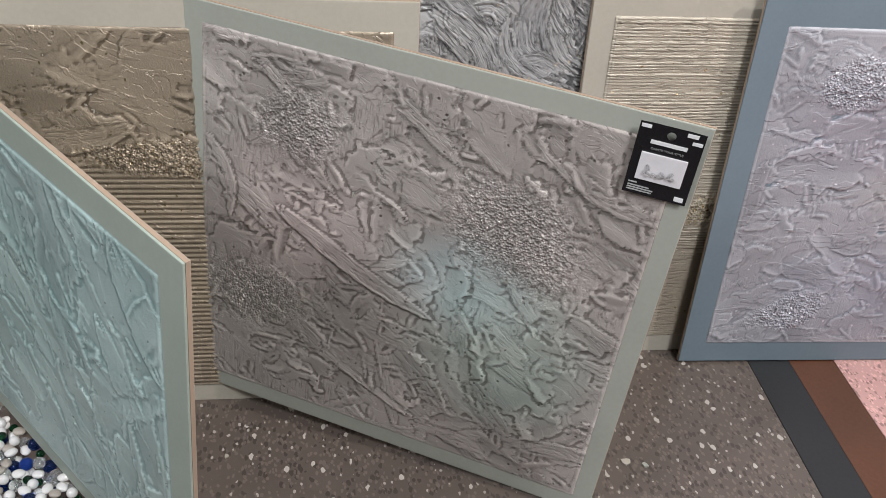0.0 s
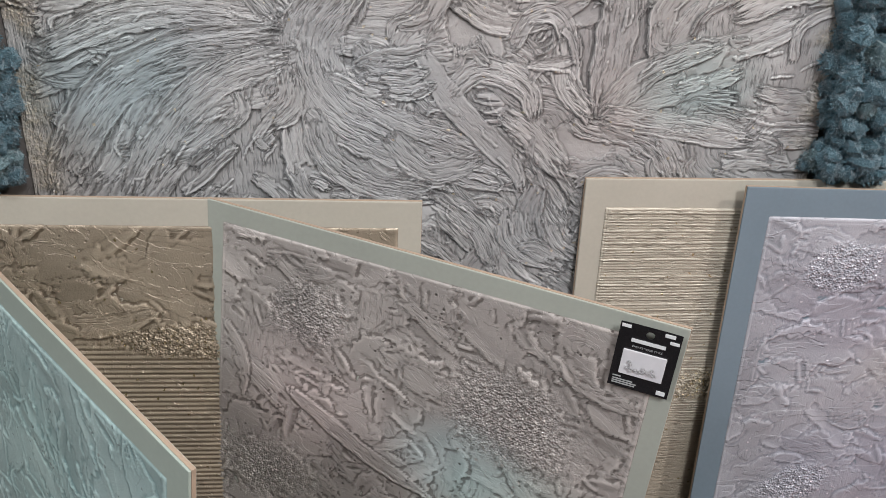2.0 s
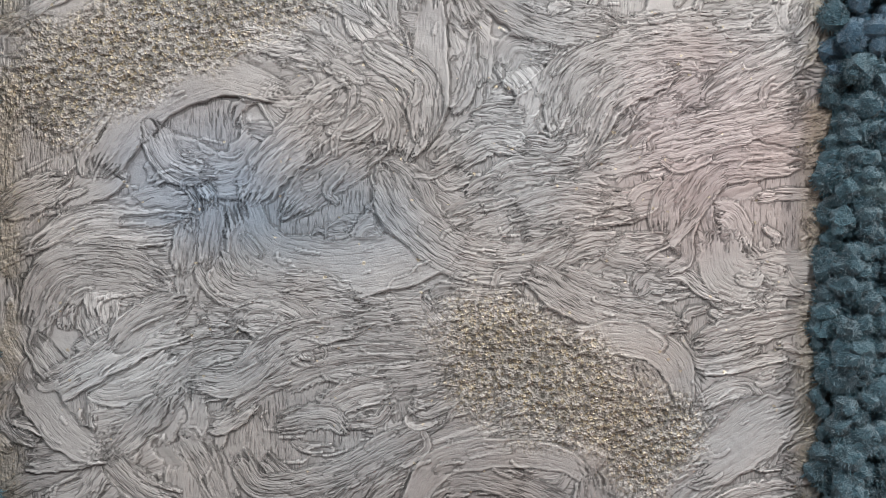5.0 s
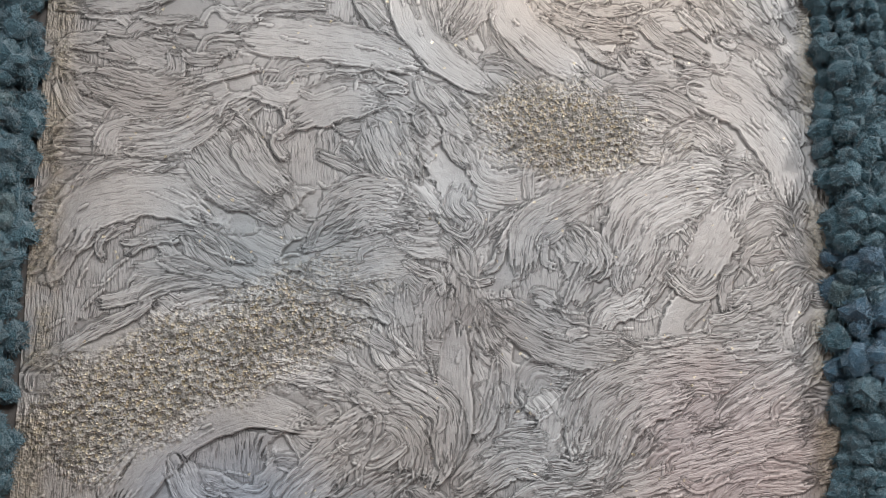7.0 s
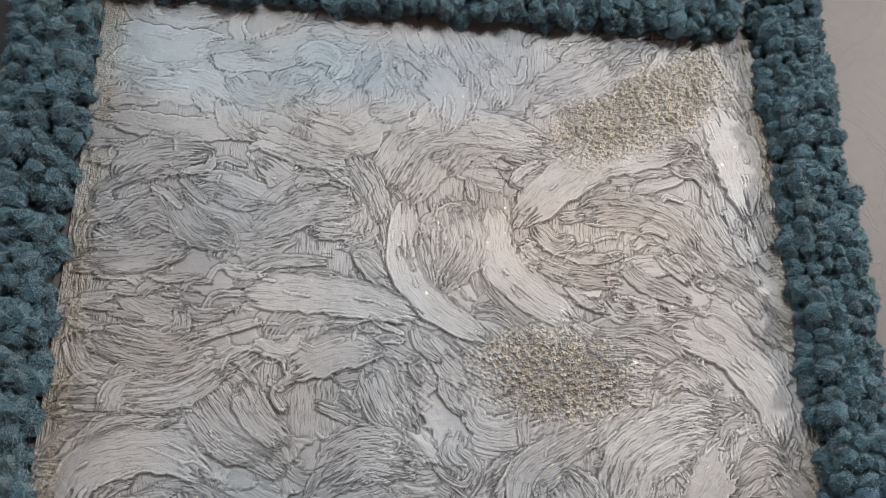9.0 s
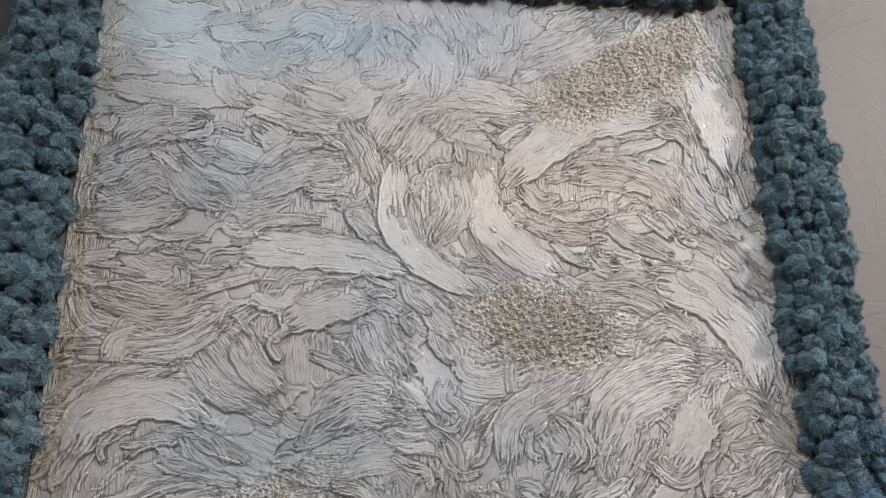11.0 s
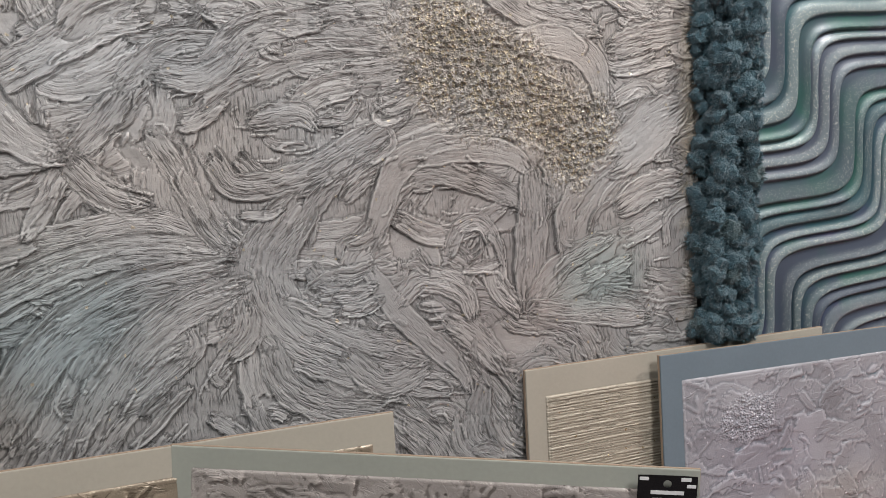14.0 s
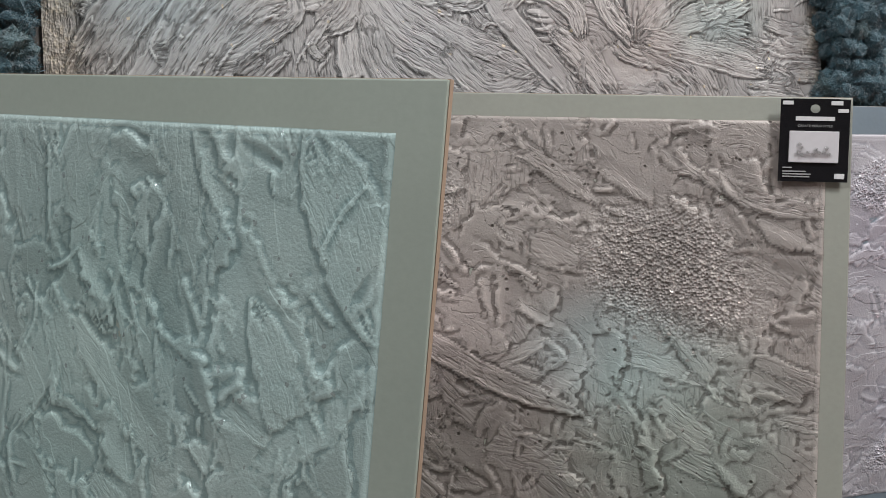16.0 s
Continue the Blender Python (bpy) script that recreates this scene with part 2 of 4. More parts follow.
def plaster(name, base, high, sharp=1.0, gold=(0.55, 0.47, 0.30), rough=0.42, pearl=0.25, glitter=0.05, sheen=0.35, flake=0.5, bristle=1.0, glaze_shade=1.0, pits=0.0, plates=0.0, lie=0.0, size=13.0, rugged=5.0, levels=14.0):
    """Decorative plaster: brushed pearl, dark-glazed in its grooves with relief shade painted in too, and glitter in
    the grit.
    """
    m, nt, b = material(name, rough)
    coords = nt.nodes.new("ShaderNodeTexCoord").outputs["Object"]
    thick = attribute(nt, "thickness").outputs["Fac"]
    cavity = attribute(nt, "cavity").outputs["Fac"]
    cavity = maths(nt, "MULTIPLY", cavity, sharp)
    grit = attribute(nt, "grit").outputs["Fac"]
    pig = attribute(nt, "pigment").outputs["Color"]
    fine = noise_at(nt, 420, 3, coords)
    blotch = noise_at(nt, 22, 5, coords)
    # bristle marks run along the pull of the brush
    sway = node(nt, "ShaderNodeTexNoise", Scale=55.0, Detail=2.0)
    nt.links.new(coords, sway.inputs["Vector"])
    lain = nt.nodes.new("ShaderNodeVectorMath")
    lain.operation = "MULTIPLY_ADD"
    nt.links.new(sway.outputs["Color"], lain.inputs[0])
    lain.inputs[1].default_value = (0.005, 0.005, 0.0)
    nt.links.new(attribute(nt, "lay").outputs["Vector"], lain.inputs[2])
    pulled = nt.nodes.new("ShaderNodeVectorMath")
    pulled.operation = "MULTIPLY"
    nt.links.new(lain.outputs[0], pulled.inputs[0])
    pulled.inputs[1].default_value = (340.0, 42.0, 1.0)
    hair = node(nt, "ShaderNodeTexNoise", Scale=1.0, Detail=3.0, Roughness=0.55)
    nt.links.new(pulled.outputs[0], hair.inputs["Vector"])
    strand = hair.outputs["Fac"]
    worked = maths(nt, "MULTIPLY", ramp(nt, noise_at(nt, 16, 3, coords), (0.38, 0.35), (0.6, 1.0)), maths(nt, "MULTIPLY", attribute(nt, "brushed").outputs["Fac"], bristle))
    slit = maths(nt, "MULTIPLY", ramp(nt, strand, (0.37, 1.0), (0.45, 0.0)), worked)
    # knife plates with ragged lips
    turned = nt.nodes.new("ShaderNodeMapping")
    nt.links.new(coords, turned.inputs["Vector"])
    turned.vector_type = "TEXTURE"
    turned.inputs["Rotation"].default_value = (0, -lie, 0)
    turned.inputs["Scale"].default_value = (1.0, 1.0, 0.45)
    sheet = node(nt, "ShaderNodeTexNoise", Scale=size, Detail=rugged, Roughness=0.58, Distortion=0.9)
    nt.links.new(turned.outputs[0], sheet.inputs["Vector"])
    tall = maths(nt, "MULTIPLY", sheet.outputs["Fac"], levels)
    part_of = maths(nt, "FRACT", tall)
    lip = maths(nt, "MAXIMUM", maths(nt, "SUBTRACT", maths(nt, "MULTIPLY", part_of, 8.0), 7.0), 0.0)
    terrace = maths(nt, "ADD", maths(nt, "FLOOR", tall), lip)
    # small open pores
    holes = node(nt, "ShaderNodeTexVoronoi", Scale=95.0)
    nt.links.new(coords, holes.inputs["Vector"])
    pore = maths(nt, "MULTIPLY", ramp(nt, holes.outputs["Distance"], (0.10, 1.0), (0.22, 0.0)), maths(nt, "MULTIPLY", maths(nt, "GREATER_THAN", noise_at(nt, 17, 3, coords), 0.57), pits))
    # hollows darkened by height: an antique wash, with relief shade painted in too
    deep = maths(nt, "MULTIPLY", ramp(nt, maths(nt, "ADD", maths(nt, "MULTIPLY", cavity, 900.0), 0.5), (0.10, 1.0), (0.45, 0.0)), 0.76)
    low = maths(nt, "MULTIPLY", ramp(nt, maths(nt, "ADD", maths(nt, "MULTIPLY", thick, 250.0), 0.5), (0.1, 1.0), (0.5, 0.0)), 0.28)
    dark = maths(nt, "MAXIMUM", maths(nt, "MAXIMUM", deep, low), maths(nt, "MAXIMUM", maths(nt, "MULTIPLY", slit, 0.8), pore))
    dark = maths(nt, "MULTIPLY", dark, maths(nt, "MULTIPLY", maths(nt, "ADD", 0.55, maths(nt, "MULTIPLY", blotch, 0.75)), maths(nt, "MULTIPLY", maths(nt, "SUBTRACT", 1.0, maths(nt, "MULTIPLY", grit, 0.45)), glaze_shade)))
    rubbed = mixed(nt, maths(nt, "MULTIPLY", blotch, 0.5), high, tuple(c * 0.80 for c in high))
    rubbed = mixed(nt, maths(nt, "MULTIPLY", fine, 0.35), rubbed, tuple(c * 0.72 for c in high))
    # raised spots painted paler: rubbed pearl plus the light that ridges catch
    pearl_ridge_light = ramp(nt, maths(nt, "ADD", maths(nt, "MULTIPLY", cavity, 800.0), 0.0), (0.10, 0.0), (0.5, 0.65))
    rubbed = mixed(nt, pearl_ridge_light, rubbed, tuple(min(1.0, c * 1.25) for c in high))
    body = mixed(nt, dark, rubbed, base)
    share = nt.nodes.new("ShaderNodeVectorMath")
    share.operation = "MULTIPLY_ADD"
    nt.links.new(pig, share.inputs[0])
    share.inputs[1].default_value, share.inputs[2].default_value = (3.4,) * 3, (-0.7,) * 3
    add = nt.nodes.new("ShaderNodeVectorMath")
    add.operation = "MULTIPLY"
    nt.links.new(body, add.inputs[0])
    nt.links.new(share.outputs[0], add.inputs[1])
    cells = node(nt, "ShaderNodeTexVoronoi", Scale=300.0)
    nt.links.new(coords, cells.inputs["Vector"])
    sep = nt.nodes.new("ShaderNodeSeparateColor")
    nt.links.new(cells.outputs["Color"], sep.inputs[0])
    pick = maths(nt, "MULTIPLY", grit, maths(nt, "GREATER_THAN", sep.outputs[0], 1.0 - 0.5 * flake))
    body = mixed(nt, maths(nt, "MULTIPLY", maths(nt, "MULTIPLY", grit, blotch), 0.2 + 0.7 * flake), add.outputs[0], gold)
    flakes = maths(nt, "MAXIMUM", pick, maths(nt, "GREATER_THAN", sep.outputs[1], 1 - glitter * 0.1))
    body = mixed(nt, maths(nt, "MULTIPLY", flakes, 0.6), body, tuple(min(1, c * 1.6) for c in gold))
    nt.links.new(body, b.inputs["Base Color"])
    nt.links.new(maths(nt, "ADD", maths(nt, "MULTIPLY", flakes, 0.55), pearl), b.inputs["Metallic"])
    nt.links.new(maths(nt, "SUBTRACT", maths(nt, "ADD", rough - 0.1, maths(nt, "MULTIPLY", blotch, 0.25)), maths(nt, "MULTIPLY", flakes, 0.2)), b.inputs["Roughness"])
    b.inputs["Coat Weight"].default_value = sheen * 0.3
    b.inputs["Coat Roughness"].default_value = 0.3
    h = maths(nt, "ADD", maths(nt, "MULTIPLY", fine, 0.35), maths(nt, "MULTIPLY", maths(nt, "MULTIPLY", strand, worked), 2.2))
    h = maths(nt, "SUBTRACT", h, maths(nt, "MULTIPLY", slit, 0.7))
    h = maths(nt, "SUBTRACT", h, pore)
    h = maths(nt, "ADD", h, maths(nt, "MULTIPLY", terrace, 20.0 / levels * plates))
    h = maths(nt, "ADD", h, maths(nt, "MULTIPLY", lip, 0.8 * plates))
    h = maths(nt, "ADD", h, maths(nt, "MULTIPLY", maths(nt, "MULTIPLY", cells.outputs["Distance"], grit), 2.2))
    bump(nt, b, h, 0.95, 0.0018)
    return m


def painted(name, color, rough=0.5, wear=0.12, grain=160, relief=0.0003):
    m, nt, b = material(name, rough)
    big, fine = noise_at(nt, 5, 4), noise_at(nt, grain, 3)
    f = maths(nt, "ADD", maths(nt, "MULTIPLY", big, 0.7), maths(nt, "MULTIPLY", fine, 0.3))
    c = mixed(nt, ramp(nt, f, (0.3, 0.0), (0.7, 1.0)), tuple(v * (1 - wear) for v in color), tuple(min(1, v * (1 + wear * 0.6)) for v in color))
    nt.links.new(c, b.inputs["Base Color"])
    nt.links.new(maths(nt, "ADD", rough - 0.08, maths(nt, "MULTIPLY", big, 0.16)), b.inputs["Roughness"])
    bump(nt, b, fine, 0.4, relief)
    return m


def terrazzo(name, ground, chips_dark, chips_light, scale):
    m, nt, b = material(name, 0.35)
    coords = nt.nodes.new("ShaderNodeTexCoord").outputs["Object"]
    warp = nt.nodes.new("ShaderNodeVectorMath")
    warp.operation = "MULTIPLY_ADD"
    n3 = node(nt, "ShaderNodeTexNoise", Scale=scale * 0.8, Detail=2.0)
    nt.links.new(coords, n3.inputs["Vector"])
    nt.links.new(n3.outputs["Color"], warp.inputs[0])
    warp.inputs[1].default_value = (0.6 / scale,) * 3
    nt.links.new(coords, warp.inputs[2])
    body = mixed(nt, noise_at(nt, 6, 5, coords), tuple(c * 0.7 for c in ground), tuple(c * 1.25 for c in ground))
    middle = tuple(c * 1.7 for c in ground)
    for k, (s, low, colour, much) in enumerate(((scale * 1.5, 0.62, chips_dark, 0.55), (scale * 2.1, 0.60, middle, 0.5), (scale * 1.0, 0.955, chips_light, 0.8), (scale * 2.4, 0.96, chips_light, 0.6))):
        v = node(nt, "ShaderNodeTexVoronoi", Scale=s)
        long = nt.nodes.new("ShaderNodeMapping")
        nt.links.new(warp.outputs[0], long.inputs["Vector"])
        long.inputs["Rotation"].default_value = (0, 0, 1.1 * k)
        long.inputs["Scale"].default_value = (1.0, 0.6, 1.0)
        nt.links.new(long.outputs[0], v.inputs["Vector"])
        sp = nt.nodes.new("ShaderNodeSeparateColor")
        nt.links.new(v.outputs["Color"], sp.inputs[0])
        on = maths(nt, "MULTIPLY", maths(nt, "GREATER_THAN", sp.outputs[k % 3], low), maths(nt, "LESS_THAN", v.outputs["Distance"], 0.46))
        body = mixed(nt, maths(nt, "MULTIPLY", on, much), body, colour)
    nt.links.new(body, b.inputs["Base Color"])
    bump(nt, b, noise_at(nt, 300, 2, coords), 0.3, 0.0004)
    return m


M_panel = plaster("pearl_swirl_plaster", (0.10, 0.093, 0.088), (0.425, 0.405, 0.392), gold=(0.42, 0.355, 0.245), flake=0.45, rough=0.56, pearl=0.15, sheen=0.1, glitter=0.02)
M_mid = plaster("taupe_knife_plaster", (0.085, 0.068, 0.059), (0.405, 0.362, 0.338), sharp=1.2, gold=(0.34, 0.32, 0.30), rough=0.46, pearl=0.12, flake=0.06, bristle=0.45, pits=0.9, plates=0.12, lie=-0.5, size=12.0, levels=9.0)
M_teal = plaster("aqua_knife_plaster", (0.15, 0.235, 0.235), (0.40, 0.51, 0.49), sharp=1.7, gold=(0.45, 0.55, 0.55), rough=0.40, pearl=0.08, flake=0.05, bristle=0.15, glaze_shade=0.8, plates=0.06, lie=1.9, size=6.5, sheen=0.25, rugged=3.0, levels=6.0)
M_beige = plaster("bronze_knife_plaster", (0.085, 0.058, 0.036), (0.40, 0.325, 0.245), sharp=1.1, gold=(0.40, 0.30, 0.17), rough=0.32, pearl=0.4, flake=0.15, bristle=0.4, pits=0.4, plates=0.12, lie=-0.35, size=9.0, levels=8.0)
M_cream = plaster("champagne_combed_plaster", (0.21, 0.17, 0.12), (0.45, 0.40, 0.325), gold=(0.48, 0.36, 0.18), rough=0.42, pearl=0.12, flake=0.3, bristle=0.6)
M_blue = plaster("lilac_knife_plaster", (0.175, 0.18, 0.205), (0.35, 0.345, 0.375), sharp=1.7, gold=(0.55, 0.55, 0.60), rough=0.5, pearl=0.08, flake=0.2, bristle=0.15, glaze_shade=0.75, plates=0.12, lie=0.1, size=8.0, rugged=4.0, levels=7.0)
M_sage = painted("sage_grey_board_paint", (0.345, 0.355, 0.31))
M_green = painted("aqua_green_board_paint", (0.345, 0.395, 0.345))
M_ivory = painted("ivory_board_paint", (0.41, 0.375, 0.315))
M_steel = painted("steel_blue_board_paint", (0.15, 0.195, 0.23))
M_core = painted("raw_board_edge", (0.36, 0.265, 0.195), 0.7)
M_wall = painted("greige_wall_plaster", (0.15, 0.13, 0.118), 0.6, 0.15, 60, 0.001)
nt_wall = M_wall.node_tree
mark = node(nt_wall, "ShaderNodeTexNoise", Scale=5.0, Detail=5.0, Distortion=2.2)
nt_wall.links.new(nt_wall.nodes.new("ShaderNodeTexCoord").outputs["Object"], mark.inputs["Vector"])
mark_line = maths(nt_wall, "MAXIMUM", maths(nt_wall, "SUBTRACT", 1.0, maths(nt_wall, "MULTIPLY", maths(nt_wall, "ABSOLUTE", maths(nt_wall, "SUBTRACT", mark.outputs["Fac"], 0.5)), 40.0)), 0.0)
bump(nt_wall, nt_wall.nodes["Principled BSDF"], mark_line, 0.35, 0.0012)
M_dark = painted("charcoal_wall_paint", (0.03, 0.03, 0.032), 0.6)
M_white = painted("white_ceiling_paint", (0.75, 0.75, 0.73), 0.7)
M_floor = terrazzo("taupe_terrazzo", (0.105, 0.083, 0.071), (0.028, 0.022, 0.02), (0.50, 0.46, 0.42), 95)
M_pink = terrazzo("pink_terrazzo", (0.50, 0.29, 0.27), (0.07, 0.04, 0.035), (0.55, 0.36, 0.33), 120)
M_black = painted("black_micro_cement", (0.016, 0.017, 0.019), 0.55, 0.4)
M_rust = painted("rust_micro_cement", (0.095, 0.036, 0.018), 0.5, 0.4)

# ---- room ----
WALL_Y = 0.10


def slab(name, dims, mat, label, category):
    return tagged(part(name, box(*dims), mat), label, category, kind="structure")


def askew(ob, *edges):
    """Lets the floor seams run slightly askew to the wall."""
    for v in ob.data.vertices:
        if min(abs(v.co.x - e) for e in edges) < 0.002:
            v.co.x += 0.085 * (v.co.y + 0.109)


askew(slab("floor", (-3.2, 0.52, -4.2, WALL_Y, -0.08, 0.0), M_floor, "polished taupe terrazzo floor with dark and pale chips", "floor"), 0.52)
askew(slab("floor_band_black", (0.521, 0.593, -4.2, WALL_Y, -0.08, 0.0005), M_black, "black micro-cement strip set in the floor", "floor"), 0.521, 0.593)
askew(slab("floor_band_rust", (0.594, 0.673, -4.2, WALL_Y, -0.08, 0.0), M_rust, "rust brown micro-cement strip set in the floor", "floor"), 0.594, 0.673)
askew(slab("floor_pink", (0.674, 3.2, -4.2, WALL_Y, -0.08, 0.0005), M_pink, "pink terrazzo floor with dark chips", "floor"), 0.674)
slab("wall_north", (-0.715, 3.2, WALL_Y, WALL_Y + 0.15, -0.08, 3.4), M_wall, "greige trowelled plaster wall behind the panels", "wall")
slab("wall_north_dark", (-3.2, -0.716, WALL_Y, WALL_Y + 0.15, -0.08, 3.4), M_dark, "charcoal painted stretch of wall", "wall")
slab("wall_south", (-3.2, 3.2, -4.35, -4.201, -0.08, 3.4), M_wall, "plain wall closing the showroom", "wall")
slab("wall_west", (-3.35, -3.201, -4.35, WALL_Y + 0.15, -0.08, 3.4), M_wall, "plain side wall of the showroom", "wall")
slab("wall_east", (3.201, 3.35, -4.35, WALL_Y + 0.15, -0.08, 3.4), M_wall, "plain side wall of the showroom", "wall")
slab("ceiling", (-3.35, 3.35, -4.35, WALL_Y + 0.15, 3.4, 3.5), M_white, "white showroom ceiling", "ceiling")

# ---- the large swirl panel ----
XL, XR, ZT = -0.56, 0.52, 2.395
field = Relief(XL, 0.28, XR - XL, ZT - 0.28, 0.0016, 3)
R = field.rng


composition = []


def pull(points, width):
    composition.append((points, width * 1.25, dict(lift=0.0022, grooves=0.0008, ridge=0.0013, pitch=0.0060, taper=0.6, hold=0.25)))


def smear(points, width):
    composition.append((points, width * 1.2, dict(lift=0.0030, grooves=0.0002, ridge=0.0015, pitch=0.006, taper=0.65, hold=0.08, hairs=0.3)))


# the long pulls that make up the composition
pull(((-0.15, 0.87), (-0.20, 0.80), (-0.18, 0.72), (-0.10, 0.67), (0.01, 0.63), (0.09, 0.60)), 0.068)
smear(((-0.06, 0.78), (-0.01, 0.71), (0.07, 0.63), (0.09, 0.59)), 0.028)
pull(((-0.05, 0.83), (-0.01, 0.90), (0.05, 0.91), (0.14, 0.88), (0.20, 0.85)), 0.032)
pull(((-0.02, 0.85), (0.04, 0.82), (0.10, 0.83), (0.16, 0.86)), 0.026)
pull(((-0.26, 0.94), (-0.23, 0.90), (-0.15, 0.91), (-0.07, 0.95), (0.01, 0.99)), 0.029)
pull(((-0.27, 1.00), (-0.23, 1.03), (-0.16, 1.06), (-0.10, 1.07), (-0.02, 1.07)), 0.027)
smear(((-0.05, 0.83), (-0.01, 0.92), (0.07, 0.94), (0.16, 0.93), (0.20, 0.90)), 0.035)
pull(((-0.53, 0.83), (-0.43, 0.85), (-0.33, 0.86), (-0.24, 0.81)), 0.030)
pull(((-0.52, 0.78), (-0.43, 0.82), (-0.34, 0.83), (-0.24, 0.82)), 0.034)
pull(((-0.52, 0.63), (-0.45, 0.73), (-0.36, 0.78), (-0.24, 0.80)), 0.049)
pull(((-0.44, 0.59), (-0.38, 0.69), (-0.31, 0.75), (-0.22, 0.78)), 0.042)
pull(((-0.42, 0.95), (-0.45, 0.91), (-0.50, 0.89)), 0.022)
pull(((-0.42, 0.95), (-0.46, 0.94), (-0.52, 0.93)), 0.022)
pull(((-0.42, 0.94), (-0.44, 0.90), (-0.47, 0.85)), 0.020)
pull(((-0.41, 0.95), (-0.38, 0.98), (-0.35, 1.02)), 0.026)
pull(((-0.42, 0.94), (-0.38, 0.90), (-0.33, 0.88)), 0.033)
pull(((-0.51, 1.09), (-0.47, 1.03), (-0.46, 0.97), (-0.42, 0.96)), 0.034)
smear(((0.34, 0.91), (0.39, 0.94), (0.43, 0.97), (0.49, 1.00)), 0.070)
smear(((0.26, 0.77), (0.26, 0.84), (0.30, 0.89), (0.36, 0.92)), 0.031)
pull(((0.20, 0.90), (0.20, 0.83), (0.19, 0.70)), 0.045)
pull(((0.19, 0.70), (0.25, 0.76), (0.35, 0.80)), 0.031)
pull(((0.20, 0.69), (0.28, 0.66), (0.32, 0.60)), 0.041)
pull(((0.20, 0.70), (0.32, 0.68), (0.42, 0.66)), 0.032)
pull(((0.01, 0.80), (0.05, 0.74), (0.10, 0.70)), 0.022)
pull(((-0.20, 0.70), (-0.18, 0.64), (-0.12, 0.60), (-0.03, 0.58)), 0.035)
pull(((-0.10, 0.67), (-0.04, 0.62), (0.03, 0.64)), 0.031)
pull(((-0.33, 0.97), (-0.30, 0.92), (-0.27, 0.85), (-0.24, 0.82)), 0.025)
pull(((0.06, 0.79), (0.08, 0.83), (0.12, 0.83), (0.14, 0.77), (0.10, 0.76)), 0.021)
pull(((-0.11, 0.78), (-0.08, 0.78), (-0.05, 0.79)), 0.017)
pull(((-0.11, 0.75), (-0.08, 0.75), (-0.05, 0.76)), 0.017)
pull(((-0.10, 0.73), (-0.07, 0.73), (-0.04, 0.74)), 0.018)
pull(((0.13, 0.80), (0.14, 0.74), (0.18, 0.70)), 0.031)
pull(((-0.02, 0.73), (0.02, 0.76), (0.08, 0.74), (0.10, 0.69)), 0.030)
pull(((-0.26, 0.69), (-0.23, 0.72), (-0.23, 0.76)), 0.031)
pull(((-0.36, 1.02), (-0.30, 1.07), (-0.22, 1.08)), 0.023)
pull(((-0.50, 1.02), (-0.45, 1.05), (-0.38, 1.09), (-0.32, 1.10)), 0.038)
pull(((-0.15, 1.00), (-0.11, 1.02), (-0.06, 1.03)), 0.034)
pull(((-0.21, 0.98), (-0.15, 0.99), (-0.12, 0.97)), 0.027)
pull(((0.34, 1.08), (0.40, 1.10), (0.50, 1.12)), 0.036)
pull(((0.36, 0.84), (0.42, 0.87), (0.49, 0.88)), 0.040)
pull(((-0.03, 0.58), (0.03, 0.53), (0.06, 0.47)), 0.034)
pull(((0.08, 0.56), (0.09, 0.51), (0.15, 0.47)), 0.040)
smear(((-0.26, 1.26), (-0.23, 1.20), (-0.14, 1.18), (-0.03, 1.20), (0.03, 1.24)), 0.062)
pull(((-0.30, 1.21), (-0.27, 1.16), (-0.19, 1.15), (-0.10, 1.14)), 0.050)
pull(((-0.08, 1.30), (-0.05, 1.25), (0.02, 1.20), (0.10, 1.19), (0.17, 1.22)), 0.048)
smear(((-0.43, 1.30), (-0.37, 1.38), (-0.29, 1.42), (-0.20, 1.40)), 0.045)
smear(((-0.02, 1.53), (-0.02, 1.46), (-0.02, 1.39), (-0.05, 1.32)), 0.037)
pull(((0.15, 1.38), (0.18, 1.44), (0.26, 1.47), (0.46, 1.49), (0.49, 1.54)), 0.054)
pull(((0.19, 1.35), (0.22, 1.41), (0.31, 1.45)), 0.038)
pull(((-0.50, 1.20), (-0.44, 1.23), (-0.37, 1.23), (-0.32, 1.24)), 0.042)
pull(((-0.51, 1.11), (-0.48, 1.17), (-0.41, 1.18), (-0.35, 1.16)), 0.049)
pull(((-0.41, 1.08), (-0.38, 1.11), (-0.32, 1.14)), 0.038)
smear(((-0.52, 1.04), (-0.47, 0.97), (-0.42, 0.94)), 0.040)
pull(((-0.32, 1.24), (-0.33, 1.17)), 0.029)
pull(((-0.29, 1.26), (-0.30, 1.18)), 0.025)
pull(((-0.17, 1.35), (-0.22, 1.31), (-0.25, 1.26)), 0.045)
pull(((-0.10, 1.33), (-0.16, 1.29), (-0.20, 1.25)), 0.042)
pull(((-0.37, 1.36), (-0.34, 1.31), (-0.29, 1.30)), 0.036)
pull(((0.20, 1.32), (0.33, 1.36), (0.48, 1.40)), 0.045)
pull(((0.32, 1.26), (0.37, 1.32), (0.48, 1.33)), 0.041)
smear(((0.37, 1.23), (0.38, 1.18), (0.44, 1.16)), 0.056)
pull(((0.11, 1.18), (0.20, 1.13), (0.32, 1.11)), 0.039)
smear(((0.17, 1.09), (0.25, 1.09), (0.31, 1.06), (0.33, 0.99)), 0.038)
